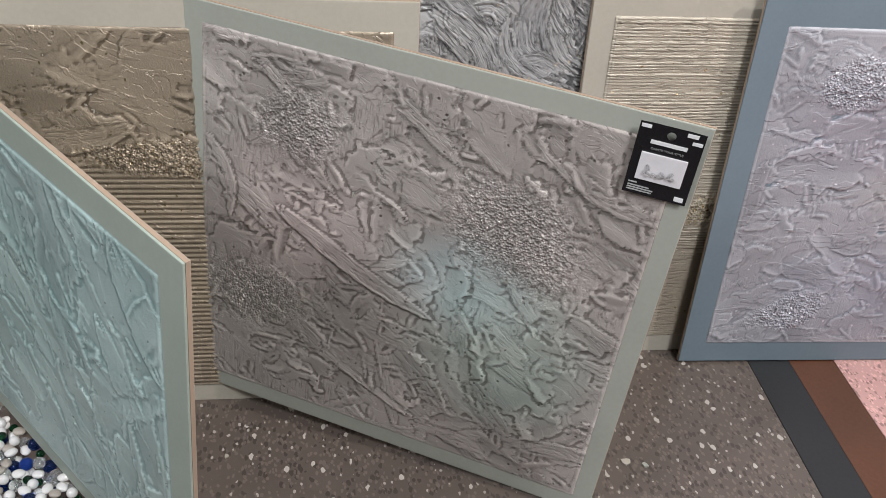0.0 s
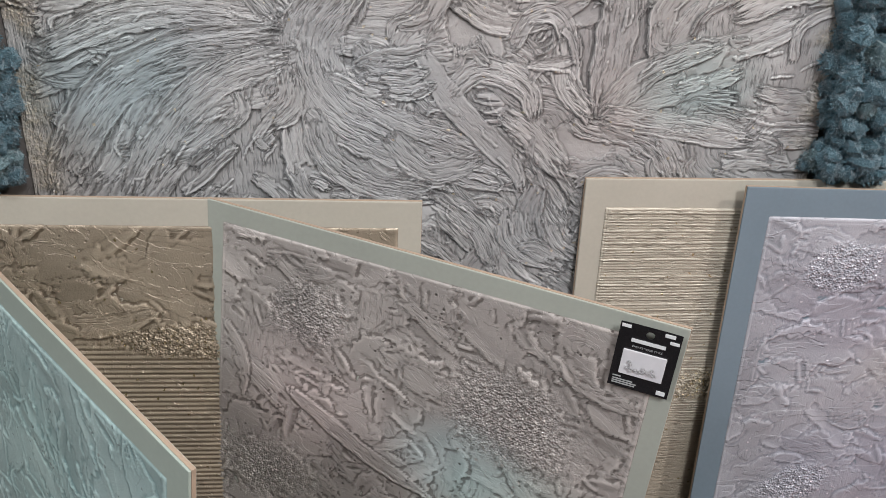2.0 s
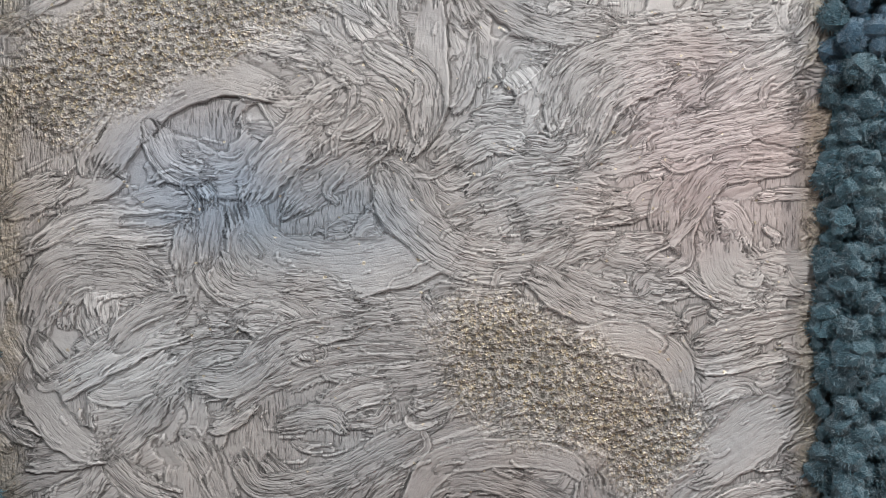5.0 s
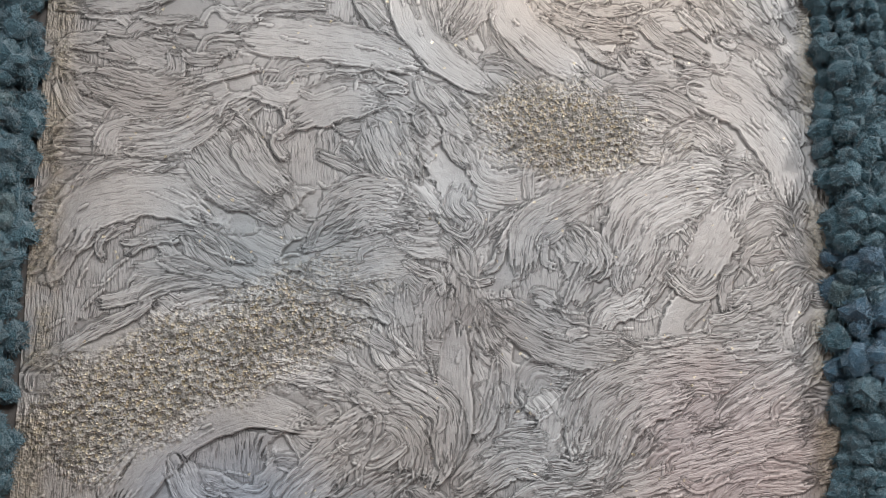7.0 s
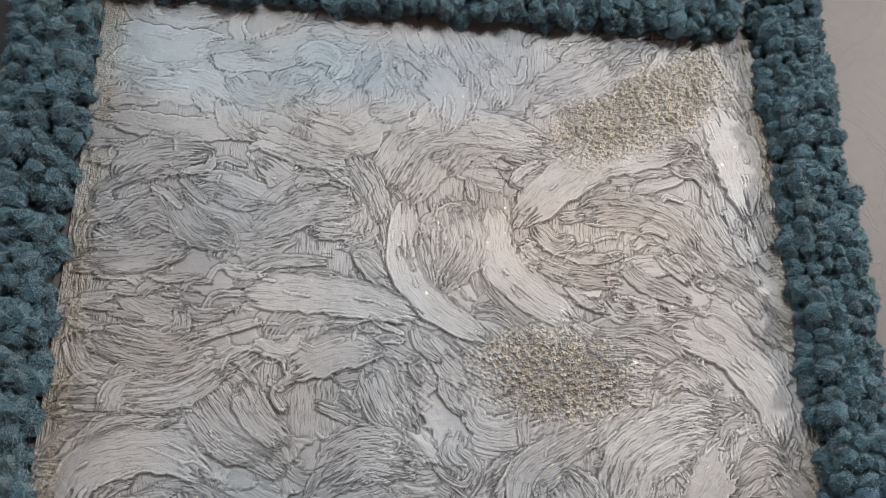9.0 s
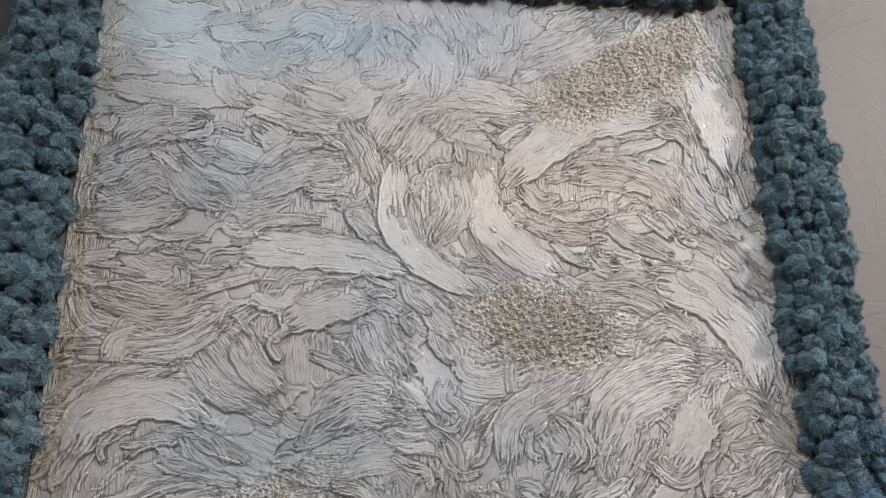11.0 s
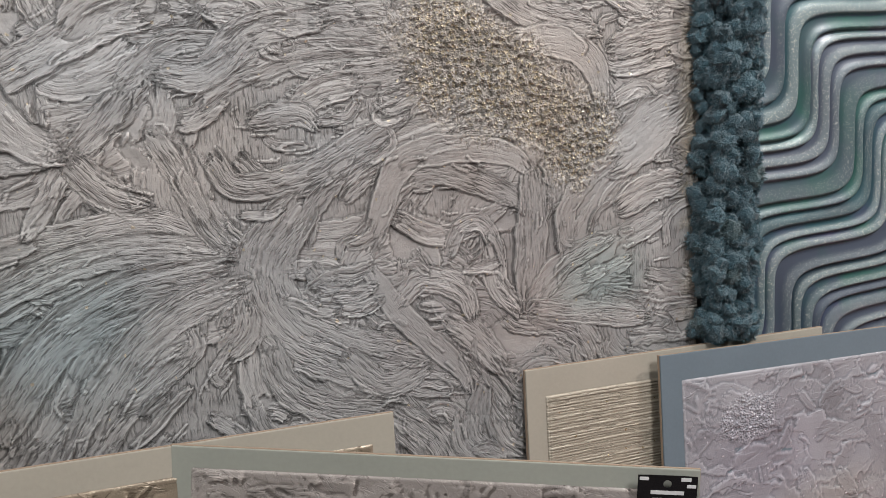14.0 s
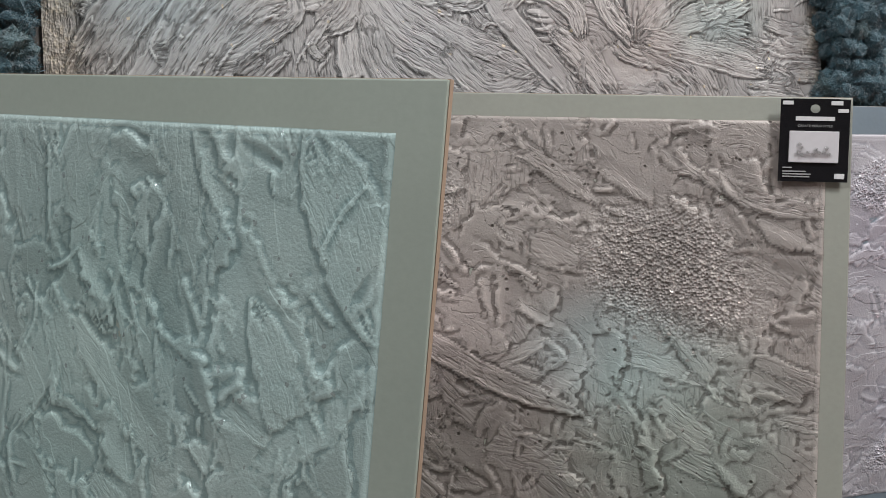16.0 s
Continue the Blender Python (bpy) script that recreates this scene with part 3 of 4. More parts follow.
pull(((-0.10, 1.46), (-0.03, 1.42), (-0.03, 1.34)), 0.040)
pull(((0.01, 1.32), (0.06, 1.35), (0.11, 1.34)), 0.033)
pull(((-0.16, 1.07), (-0.20, 1.11), (-0.26, 1.12)), 0.052)
pull(((-0.32, 1.04), (-0.26, 1.04), (-0.20, 1.09), (-0.10, 1.11)), 0.037)
pull(((-0.49, 1.42), (-0.43, 1.44), (-0.37, 1.48)), 0.031)
pull(((0.35, 1.41), (0.42, 1.45), (0.48, 1.48)), 0.055)
pull(((0.09, 1.25), (0.15, 1.27), (0.22, 1.27)), 0.043)
pull(((0.04, 1.55), (0.12, 1.51), (0.22, 1.50)), 0.051)
smear(((0.04, 2.05), (0.05, 1.97), (0.10, 1.92), (0.16, 1.88)), 0.051)
smear(((0.09, 2.04), (0.15, 2.10), (0.23, 2.15), (0.36, 2.17)), 0.056)
pull(((0.11, 2.03), (0.14, 2.00), (0.17, 2.01)), 0.030)
smear(((-0.09, 2.05), (-0.09, 1.96), (-0.05, 1.90), (0.03, 1.85)), 0.041)
pull(((-0.13, 2.08), (-0.07, 2.17), (0.03, 2.19), (0.14, 2.17)), 0.054)
smear(((-0.31, 1.91), (-0.22, 1.91), (-0.13, 1.90), (-0.07, 1.88)), 0.049)
smear(((-0.24, 1.80), (-0.18, 1.83), (-0.12, 1.83)), 0.048)
pull(((-0.37, 1.78), (-0.32, 1.72), (-0.26, 1.69)), 0.060)
pull(((-0.31, 1.78), (-0.28, 1.73), (-0.24, 1.70)), 0.037)
smear(((-0.52, 1.62), (-0.49, 1.67), (-0.41, 1.69), (-0.34, 1.66)), 0.051)
smear(((-0.53, 2.17), (-0.43, 2.16), (-0.33, 2.16)), 0.033)
pull(((-0.32, 2.16), (-0.24, 2.13), (-0.16, 2.12)), 0.037)
pull(((-0.37, 2.21), (-0.35, 2.17), (-0.32, 2.15)), 0.029)
pull(((-0.26, 2.29), (-0.23, 2.31), (-0.19, 2.29), (-0.21, 2.26)), 0.031)
pull(((-0.17, 2.13), (-0.14, 2.08), (-0.12, 2.02)), 0.034)
smear(((0.32, 1.87), (0.39, 1.85), (0.45, 1.78), (0.46, 1.71)), 0.056)
pull(((0.19, 1.85), (0.27, 1.85), (0.33, 1.82)), 0.037)
pull(((0.21, 1.63), (0.24, 1.69), (0.32, 1.73), (0.37, 1.73)), 0.066)
smear(((0.31, 1.60), (0.35, 1.66), (0.38, 1.72)), 0.053)
pull(((0.07, 1.60), (0.08, 1.66), (0.12, 1.69), (0.19, 1.73)), 0.040)
pull(((-0.13, 1.81), (-0.11, 1.76), (-0.08, 1.72)), 0.056)
pull(((-0.19, 1.66), (-0.14, 1.69), (-0.07, 1.68)), 0.062)
pull(((-0.53, 1.95), (-0.46, 1.96), (-0.39, 1.98)), 0.040)
pull(((0.19, 2.05), (0.25, 2.06), (0.32, 2.04), (0.36, 1.99)), 0.056)
pull(((-0.42, 2.04), (-0.39, 2.00), (-0.34, 1.98)), 0.040)
pull(((0.28, 1.79), (0.32, 1.81), (0.36, 1.78)), 0.034)
pull(((-0.50, 2.08), (-0.46, 2.11), (-0.38, 2.12)), 0.058)
smear(((-0.06, 2.29), (-0.02, 2.24), (-0.03, 2.18)), 0.054)
pull(((0.04, 2.31), (0.06, 2.27), (0.05, 2.23)), 0.046)
pull(((0.13, 2.26), (0.20, 2.29), (0.26, 2.34)), 0.067)
smear(((-0.53, 2.32), (-0.45, 2.30), (-0.38, 2.32)), 0.053)
smear(((0.42, 2.25), (0.45, 2.17), (0.46, 2.07)), 0.068)
pull(((-0.01, 2.05), (0.00, 1.99), (-0.03, 1.93)), 0.051)
pull(((-0.30, 2.00), (-0.23, 2.04), (-0.16, 2.05)), 0.041)
pull(((-0.50, 1.84), (-0.42, 1.82), (-0.36, 1.84)), 0.045)
pull(((-0.46, 1.76), (-0.39, 1.77), (-0.33, 1.81)), 0.042)
pull(((0.38, 1.66), (0.43, 1.69), (0.46, 1.67)), 0.041)
pull(((0.14, 1.66), (0.17, 1.62), (0.16, 1.60)), 0.046)
lie_at = []
for points, width, _ in composition:
    for (xa, za), (xb, zb) in zip(points[:-1], points[1:]):
        for k in (0.0, 0.33, 0.67):
            lie_at.append((xa + (xb - xa) * k, za + (zb - za) * k, math.atan2(zb - za, xb - xa)))
lie_at = np.array(lie_at)


def drift(x, z):
    """The lie of the brush at a place of the panel: that of the long pulls round it."""
    d = (lie_at[:, 0] - x) ** 2 + (lie_at[:, 1] - z) ** 2
    w = 1 / (d + 0.0004) ** 2
    return 0.5 * math.atan2((w * np.sin(2 * lie_at[:, 2])).sum(), (w * np.cos(2 * lie_at[:, 2])).sum())


def pulls(count, wmin, wmax, lmin, lmax, spread=0.25, **kw):
    for _ in range(count):
        x, z = XL + R.random() * (XR - XL), 0.28 + R.random() * (ZT - 0.28)
        w, l = wmin + (wmax - wmin) * R.random() ** 1.5, lmin + (lmax - lmin) * R.random()
        a = drift(x, z) + R.normal() * spread
        pts = []
        for k in range(4):
            pts.append((x, z))
            x, z = x + math.cos(a) * l / 3, z + math.sin(a) * l / 3
            turn = drift(x, z) - a
            a += 0.8 * (turn - math.pi * round(turn / math.pi)) + R.normal() * 0.08
        field.stroke(pts, w, **kw)


def dabs(count, rmin, rmax):
    for _ in range(count):
        x, z = XL + R.random() * (XR - XL), 0.28 + R.random() * (ZT - 0.28)
        r = rmin + (rmax - rmin) * R.random() ** 2
        field.patch(x, z, r, r * (0.35 + 0.4 * R.random()), drift(x, z) + R.normal() * 0.3, lift=0.003, rim=0.0012, rag=0.5)


field.H += 0.0015 * cloud(R, field.X, field.Z, 0.03, 3)
pulls(300, 0.04, 0.10, 0.09, 0.26, spread=0.6, lift=0.0020, grooves=0.0005, ridge=0.0010, hold=0.15, hairs=0.6)
dabs(120, 0.025, 0.06)
pulls(620, 0.016, 0.05, 0.04, 0.15, spread=0.8, lift=0.0020, grooves=0.0006, ridge=0.0012, hold=0.3)
pulls(350, 0.010, 0.024, 0.03, 0.09, spread=0.9, lift=0.0020, grooves=0.0006, ridge=0.0010, hold=0.4)
for points, width, how in composition:
    field.stroke(points, width, **how)
pulls(160, 0.008, 0.018, 0.03, 0.08, spread=0.9, lift=0.0018, grooves=0.0004, ridge=0.0011, hold=0.4, hairs=0.5)
pulls(1100, 0.0022, 0.0055, 0.010, 0.045, spread=0.6, lift=0.0012, grooves=0.0002, ridge=0.0005, hold=0.9)
# drifts of gold and silver grit, and the veils of pigment
field.crumbs(0.13, 1.045, 0.14, 0.075, -0.45, 0.0021, 0.0054, 0.9)
field.crumbs(0.27, 0.955, 0.07, 0.06, -0.3, 0.0021, 0.0054, 0.9)
field.crumbs(-0.35, 1.475, 0.20, 0.06, 0.45, 0.0021, 0.0054, 0.9)
field.crumbs(-0.48, 1.41, 0.05, 0.07, 0.2, 0.0021, 0.0054, 0.9)
field.crumbs(0.14, 1.805, 0.12, 0.055, -0.15, 0.0021, 0.0054, 0.9)
field.crumbs(0.31, 2.25, 0.17, 0.06, 0.5, 0.0021, 0.0054, 0.9)
edge = step(XL + 0.05, XL + 0.02, field.X) + step(XR - 0.052, XR - 0.022, field.X)
edge = edge * step(0.30, 0.55, cloud(R, field.X, field.Z, 0.05, 3))
field.H += 0.0022 * edge * cloud(R, field.X, field.Z, 0.008, 2)
field.grit = np.maximum(field.grit, 0.3 * edge)
# brown-stained margins, with the moss border's shadow painted into the same tint
field.tint += (edge[..., None] * np.array((-0.05, -0.06, -0.08))).astype(np.float32)
calm = step(2.10, 2.24, field.Z + 0.1 * (cloud(R, field.X, field.Z, 0.15, 3) - 0.5)) * step(0.30, 0.05, field.X)
field.brushed *= 1 - 0.7 * calm
field.H *= 1 - 0.45 * calm
field.wash(-0.17, 1.25, 0.16, 0.09, (-0.075, -0.052, -0.027))
field.wash(-0.33, 1.30, 0.13, 0.10, (-0.05, -0.02, 0.02))
field.wash(0.36, 1.34, 0.18, 0.16, (0.02, -0.02, -0.025))
field.wash(-0.45, 0.74, 0.16, 0.12, (-0.04, 0.0, 0.012))
field.wash(-0.36, 1.04, 0.16, 0.10, (-0.02, 0.0, 0.015))
field.wash(0.33, 0.74, 0.10, 0.07, (-0.06, -0.02, -0.02))
field.wash(0.15, 0.72, 0.22, 0.16, (0.0, -0.015, -0.02))
field.wash(0.36, 0.98, 0.12, 0.12, (-0.01, 0.01, 0.025))
field.wash(-0.4, 2.28, 0.24, 0.10, (-0.03, 0.02, 0.05))
field.wash(0.0, 2.28, 0.3, 0.09, (-0.06, -0.03, 0.0))
field.wash(0.15, 2.02, 0.3, 0.12, (0.03, 0.01, -0.01))
field.wash(-0.26, 1.62, 0.14, 0.07, (-0.06, -0.05, -0.045))
field.wash(-0.40, 1.10, 0.10, 0.07, (0.05, 0.05, 0.05))
field.wash(0.30, 1.72, 0.14, 0.10, (0.05, 0.05, 0.05))
field.wash(0.02, 0.86, 0.20, 0.10, (-0.03, -0.04, -0.045))
field.wash(0.02, 1.52, 0.12, 0.10, (-0.02, -0.03, -0.035))
field.wash(-0.45, 2.0, 0.10, 0.18, (-0.03, -0.03, -0.03))
field.tint += (0.10 * (cloud(R, field.X, field.Z, 0.09, 4) - 0.5))[..., None] * np.array((1.0, 1.0, 1.0), np.float32)
field.tint += (0.05 * (cloud(R, field.X, field.Z, 0.22, 3) - 0.5))[..., None] * np.array((1.0, 0.0, -0.8), np.float32)
field.H += 0.0008 * (cloud(R, field.X, field.Z, 0.008, 2) - 0.5)
swirl = thing("swirl_panel")
tagged(swirl, "large pearl-grey swirled plaster panel fixed to the wall", "wall panel")
part("backing", box(-0.685, 0.640, 0.006, WALL_Y - 0.002, 0.002, 2.49, 0.002), M_wall, swirl)
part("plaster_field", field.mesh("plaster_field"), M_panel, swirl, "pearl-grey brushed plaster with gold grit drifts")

# ---- sample boards ----


def leaning(x, y, z, yaw, lean, roll):
    """Pose of a board whose front faces -y, from the middle of its foot."""
    return Matrix.Translation((x, y, z)) @ Matrix.Rotation(radians(yaw), 4, "Z") @ Matrix.Rotation(radians(-lean), 4, "X") @ Matrix.Rotation(radians(-roll), 4, "Y")


def board(m, width, height, margin, paint, plaster_mat, label, relief, thick=0.008):
    ob = thing("sample_board", m)
    tagged(ob, label, "sample board", "plaster sample boards")
    bm = box(-width / 2, width / 2, 0, thick, 0, height, 0.0012)
    body = part("panel", bm, paint, ob)
    edge = box(-width / 2 - 0.0006, width / 2 + 0.0006, 0.0025, thick - 0.001, -0.0006, height + 0.0006)
    part("board_edge", edge, M_core, ob, "raw pale fibreboard edge")
    relief.H *= 0.6
    for side in (relief.H[:4], relief.H[-4:], relief.H[:, :4].T, relief.H[:, -4:].T):
        side *= 0.6
    for row in (relief.H[0], relief.H[-1], relief.H[:, 0], relief.H[:, -1]):
        row[:] = -0.0015
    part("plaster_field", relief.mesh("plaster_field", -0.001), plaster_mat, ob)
    return ob


def knife(rel, count, rmin, rmax, lean=0.3, spread=0.5, **kw):
    for _ in range(count):
        r = rmin + (rmax - rmin) * rel.rng.random() ** 1.6
        x, z = rel.x0 + rel.rng.random() * (rel.xs[-1] - rel.x0), rel.z0 + rel.rng.random() * (rel.zs[-1] - rel.z0)
        rel.patch(x, z, r, r * (0.28 + 0.35 * rel.rng.random()), lean + rel.rng.normal() * spread, lift=0.002 + 0.004 * rel.rng.random(), **kw)


def blades(rel, count, wmin, wmax, lmin, lmax, angle, spread, lift=0.0026, fin=0.0018):
    for _ in range(count):
        g = rel.rng
        x, z = rel.x0 + g.random() * (rel.xs[-1] - rel.x0), rel.z0 + g.random() * (rel.zs[-1] - rel.z0)
        w, l, a = wmin + (wmax - wmin) * g.random() ** 2, lmin + (lmax - lmin) * g.random(), angle + g.normal() * spread
        bend = g.normal() * 0.25
        pts = [(x, z)]
        for k in range(2):
            x, z = x + math.cos(a) * l / 2, z + math.sin(a) * l / 2
            pts.append((x, z))
            a += bend
        rel.stroke(pts, w, lift * (0.3 + g.random()), 0.00035, fin * (0.3 + 0.9 * g.random()), 0.007, 0.85, 0.3)


def blank(width, height, margin, seed, res=0.0022):
    r = Relief(-width / 2 + margin, margin, width - 2 * margin, height - 2 * margin, res, seed)
    r.H += 0.002 * cloud(r.rng, r.X, r.Z, 0.03, 4)
    return r


W = 0.60
# taupe board, turned out from the wall
r = blank(0.612, 0.57, 0.024, 11)
knife(r, 90, 0.035, 0.10, -0.45, 0.45, rim=0.0012)
blades(r, 60, 0.016, 0.045, 0.05, 0.15, -0.5, 0.45, 0.0018, 0.0010)
knife(r, 120, 0.012, 0.034, -0.45, 0.8, rim=0.0012)
knife(r, 130, 0.006, 0.014, -0.45, 0.9, rim=0.0012)
blades(r, 90, 0.0028, 0.0045, 0.012, 0.05, -0.5, 0.8, 0.0012, 0.0006)
r.tint += (0.14 * (cloud(r.rng, r.X, r.Z, 0.11, 4) - 0.5))[..., None]
r.crumbs(0.13, 0.39, 0.07, 0.05, -0.5, 0.0012, 0.0050, 1.5)
r.crumbs(-0.15, 0.45, 0.045, 0.04, 0.3, 0.0012, 0.0050, 1.5)
r.crumbs(-0.2, 0.19, 0.06, 0.045, 0.0, 0.0012, 0.0050, 1.5)
r.stroke(((-0.17, 0.33), (-0.05, 0.27), (0.05, 0.235)), 0.026, 0.004, 0.0004, 0.0022, taper=0.9)
r.wash(0.06, 0.30, 0.12, 0.07, (0.0, 0.06, 0.08))
r.wash(0.15, 0.22, 0.14, 0.12, (-0.03, 0.04, 0.03))
r.wash(-0.15, 0.32, 0.14, 0.12, (0.025, 0.0, 0.005))
r.wash(-0.18, 0.18, 0.10, 0.07, (-0.06, -0.06, -0.07))
mid = board(leaning(-0.1176, -0.2250, 0.020, -28.6, 4.3, -3.4), 0.612, 0.57, 0.024, M_sage, M_mid, "sage-bordered board with taupe and aqua knife-worked plaster", r)
# aqua board, standing out into the room
r = blank(0.55, 0.55, 0.034, 12)
knife(r, 80, 0.05, 0.13, 1.9, 0.45, rim=0.0015)
blades(r, 40, 0.02, 0.07, 0.06, 0.2, 1.9, 0.4, 0.0022, 0.0013)
knife(r, 50, 0.02, 0.05, 1.9, 0.8, rim=0.0018)
blades(r, 80, 0.003, 0.006, 0.015, 0.07, 1.9, 0.6, 0.0018, 0.0008)
r.tint += (0.16 * (cloud(r.rng, r.X, r.Z, 0.10, 4) - 0.5))[..., None] * np.array((1.0, 0.8, 0.75), np.float32)
r.wash(-0.05, 0.3, 0.12, 0.2, (-0.025, -0.01, -0.012))
r.wash(0.17, 0.4, 0.12, 0.16, (0.0, 0.015, 0.02))
teal = board(leaning(-0.356, -0.467, 0.0, -50.3, 1.5, -6.4) @ Matrix.Translation((-0.275, 0, 0)), 0.55, 0.55, 0.034, M_green, M_teal, "green-bordered board with glossy aqua knife-worked plaster", r)
# bronze board against the panel
r = blank(W, W, 0.03, 13)
knife(r, 70, 0.05, 0.13, -0.3, 0.4, rim=0.0018)
r.tint += (0.16 * (cloud(r.rng, r.X, r.Z, 0.12, 4) - 0.5))[..., None] * np.array((1.0, 0.95, 0.9), np.float32)
blades(r, 20, 0.03, 0.07, 0.08, 0.18, -0.35, 0.4, 0.0020, 0.0012)
knife(r, 80, 0.015, 0.045, -0.3, 0.7, rim=0.0014)
blades(r, 24, 0.003, 0.005, 0.02, 0.07, -0.35, 0.6, 0.0012, 0.0006)
ridges = np.abs(np.sin(math.pi * (r.Z + 0.001 * cloud(r.rng, r.X, r.Z, 0.1, 2)) / 0.0075))
low = step(0.415, 0.385, r.Z + 0.06 * (cloud(r.rng, r.X, r.Z, 0.06, 3) - 0.5))
r.H = r.H * (1 - low) + low * 0.0045 * ridges ** 0.7
r.lay[..., 0] = r.lay[..., 0] * (1 - low) + r.Z * low
r.crumbs(0.02, 0.40, 0.14, 0.025, 0, 0.0018, 0.0046)
r.grit *= 0.6
beige = board(leaning(-0.364, -0.0988, 0.0, -3.6, 4.2, -0.1), W, 0.606, 0.03, M_ivory, M_beige, "ivory-bordered board with bronze knife-worked and combed plaster", r)
# champagne combed board
r = blank(W, W, 0.032, 14, 0.0015)
lie = r.Z + 0.006 * cloud(r.rng, r.X * 0.2, r.Z, 0.04, 2)
rows = (0.25 + 0.75 * r.rng.random(200)[(lie / 0.0046).astype(int) % 200]) * np.abs(np.sin(math.pi * lie / 0.0046)) ** 0.8
low = step(0.23, 0.18, r.Z + 0.03 * (cloud(r.rng, r.X, r.Z, 0.05, 3) - 0.5))
r.H = r.H * (0.3 + 0.7 * low) + (1 - low) * 0.0042 * rows
r.lay = np.stack((lie, r.X, np.zeros_like(lie)), -1)
r.crumbs(0.2, 0.27, 0.4, 0.035, 0, 0.003, 0.007)
r.wash(0, 0.12, 0.5, 0.12, (-0.05, -0.06, -0.07))
cream = board(leaning(0.4779, -0.0603 - 0.006, 0.0, -2.9, 4.0, 0), 0.60, 0.61, 0.032, M_ivory, M_cream, "ivory-bordered board with champagne plaster combed in level lines", r, 0.009)
# lilac board
r = blank(W, W, 0.037, 15)
knife(r, 80, 0.045, 0.10, 0.1, 0.5, rim=0.0018)
knife(r, 60, 0.015, 0.04, 0.1, 0.9, rim=0.0020)
blades(r, 40, 0.015, 0.05, 0.04, 0.12, 0.1, 0.7, 0.0022, 0.0013)
blades(r, 90, 0.003, 0.0055, 0.012, 0.05, -0.6, 0.7, 0.0018, 0.0008)
r.tint += (0.14 * (cloud(r.rng, r.X, r.Z, 0.10, 4) - 0.5))[..., None]
r.crumbs(-0.13, 0.49, 0.06, 0.035, 0.2, 0.0016, 0.0046)
r.crumbs(-0.14, 0.1, 0.06, 0.03, 0.3, 0.0016, 0.0046)
r.wash(-0.12, 0.42, 0.14, 0.1, (0.008, 0.0, 0.012))
r.wash(0.0, 0.15, 0.2, 0.1, (-0.015, -0.008, 0.012))
r.wash(0.05, 0.33, 0.15, 0.06, (0.02, 0.01, -0.015))
blue = board(leaning(0.698, -0.1219, 0.003, -4.9, 5.0, -0.4), 0.602, 0.605, 0.037, M_steel, M_blue, "steel-blue-bordered board with lilac knife-worked plaster", r)

# ---- moss border ----


def moss_material():
    m, nt, b = material("preserved_blue_moss", 0.95)
    tone = attribute(nt, "tone").outputs["Fac"]
    body = ramp(nt, tone, (0.0, (0.016, 0.055, 0.075)), (0.35, (0.035, 0.105, 0.135)), (0.7, (0.07, 0.17, 0.21)), (0.86, (0.03, 0.10, 0.22)), (0.95, (0.13, 0.19, 0.17)))
    fine = noise_at(nt, 260, 3)
    body = mixed(nt, ramp(nt, fine, (0.35, 0.0), (0.7, 1.0)), mixed(nt, 0.55, body, (0.004, 0.02, 0.03)), mixed(nt, 0.25, body, (0.30, 0.42, 0.46)))
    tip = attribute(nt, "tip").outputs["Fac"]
    # tuft hearts painted near black as shade in the gaps, tips painted paler
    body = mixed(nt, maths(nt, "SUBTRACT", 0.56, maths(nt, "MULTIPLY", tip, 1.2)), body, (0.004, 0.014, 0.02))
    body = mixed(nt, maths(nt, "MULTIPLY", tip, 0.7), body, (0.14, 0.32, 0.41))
    nt.links.new(body, b.inputs["Base Color"])
    b.inputs["Sheen Weight"].default_value = 0.35
    b.inputs["Specular IOR Level"].default_value = 0.15
    bump(nt, b, noise_at(nt, 520, 4), 1.0, 0.006)
    return m


M_moss = moss_material()


def puff_shapes(rng, count):
    """Tufts of moss: lumpy balls with fine tips standing out of them."""
    shapes = []
    for _ in range(count):
        bm = bmesh.new()
        bmesh.ops.create_icosphere(bm, subdivisions=2, radius=1)
        v = np.array([p.co for p in bm.verts])
        f = np.array([[p.index for p in q.verts] for q in bm.faces])
        bm.free()
        lobes = rng.normal(size=(15, 3))
        lobes /= np.linalg.norm(lobes, axis=1)[:, None]
        near = (v @ lobes.T).max(1)
        v = v * (0.64 + 0.38 * step(0.62, 0.98, near) + rng.normal(size=len(v)) * 0.11)[:, None]
        d = rng.normal(size=(400, 3))
        d /= np.linalg.norm(d, axis=1)[:, None]
        side = np.cross(d, rng.normal(size=d.shape))
        side /= np.linalg.norm(side, axis=1)[:, None]
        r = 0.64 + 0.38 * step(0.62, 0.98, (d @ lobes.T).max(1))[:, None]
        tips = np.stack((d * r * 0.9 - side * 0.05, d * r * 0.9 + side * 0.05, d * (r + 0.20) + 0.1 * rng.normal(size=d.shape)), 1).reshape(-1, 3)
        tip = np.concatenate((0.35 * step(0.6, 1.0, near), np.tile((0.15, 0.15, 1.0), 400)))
        shapes.append((np.vstack((v, tips)), np.vstack((f, len(v) + np.arange(1200).reshape(-1, 3))), tip))
    return shapes


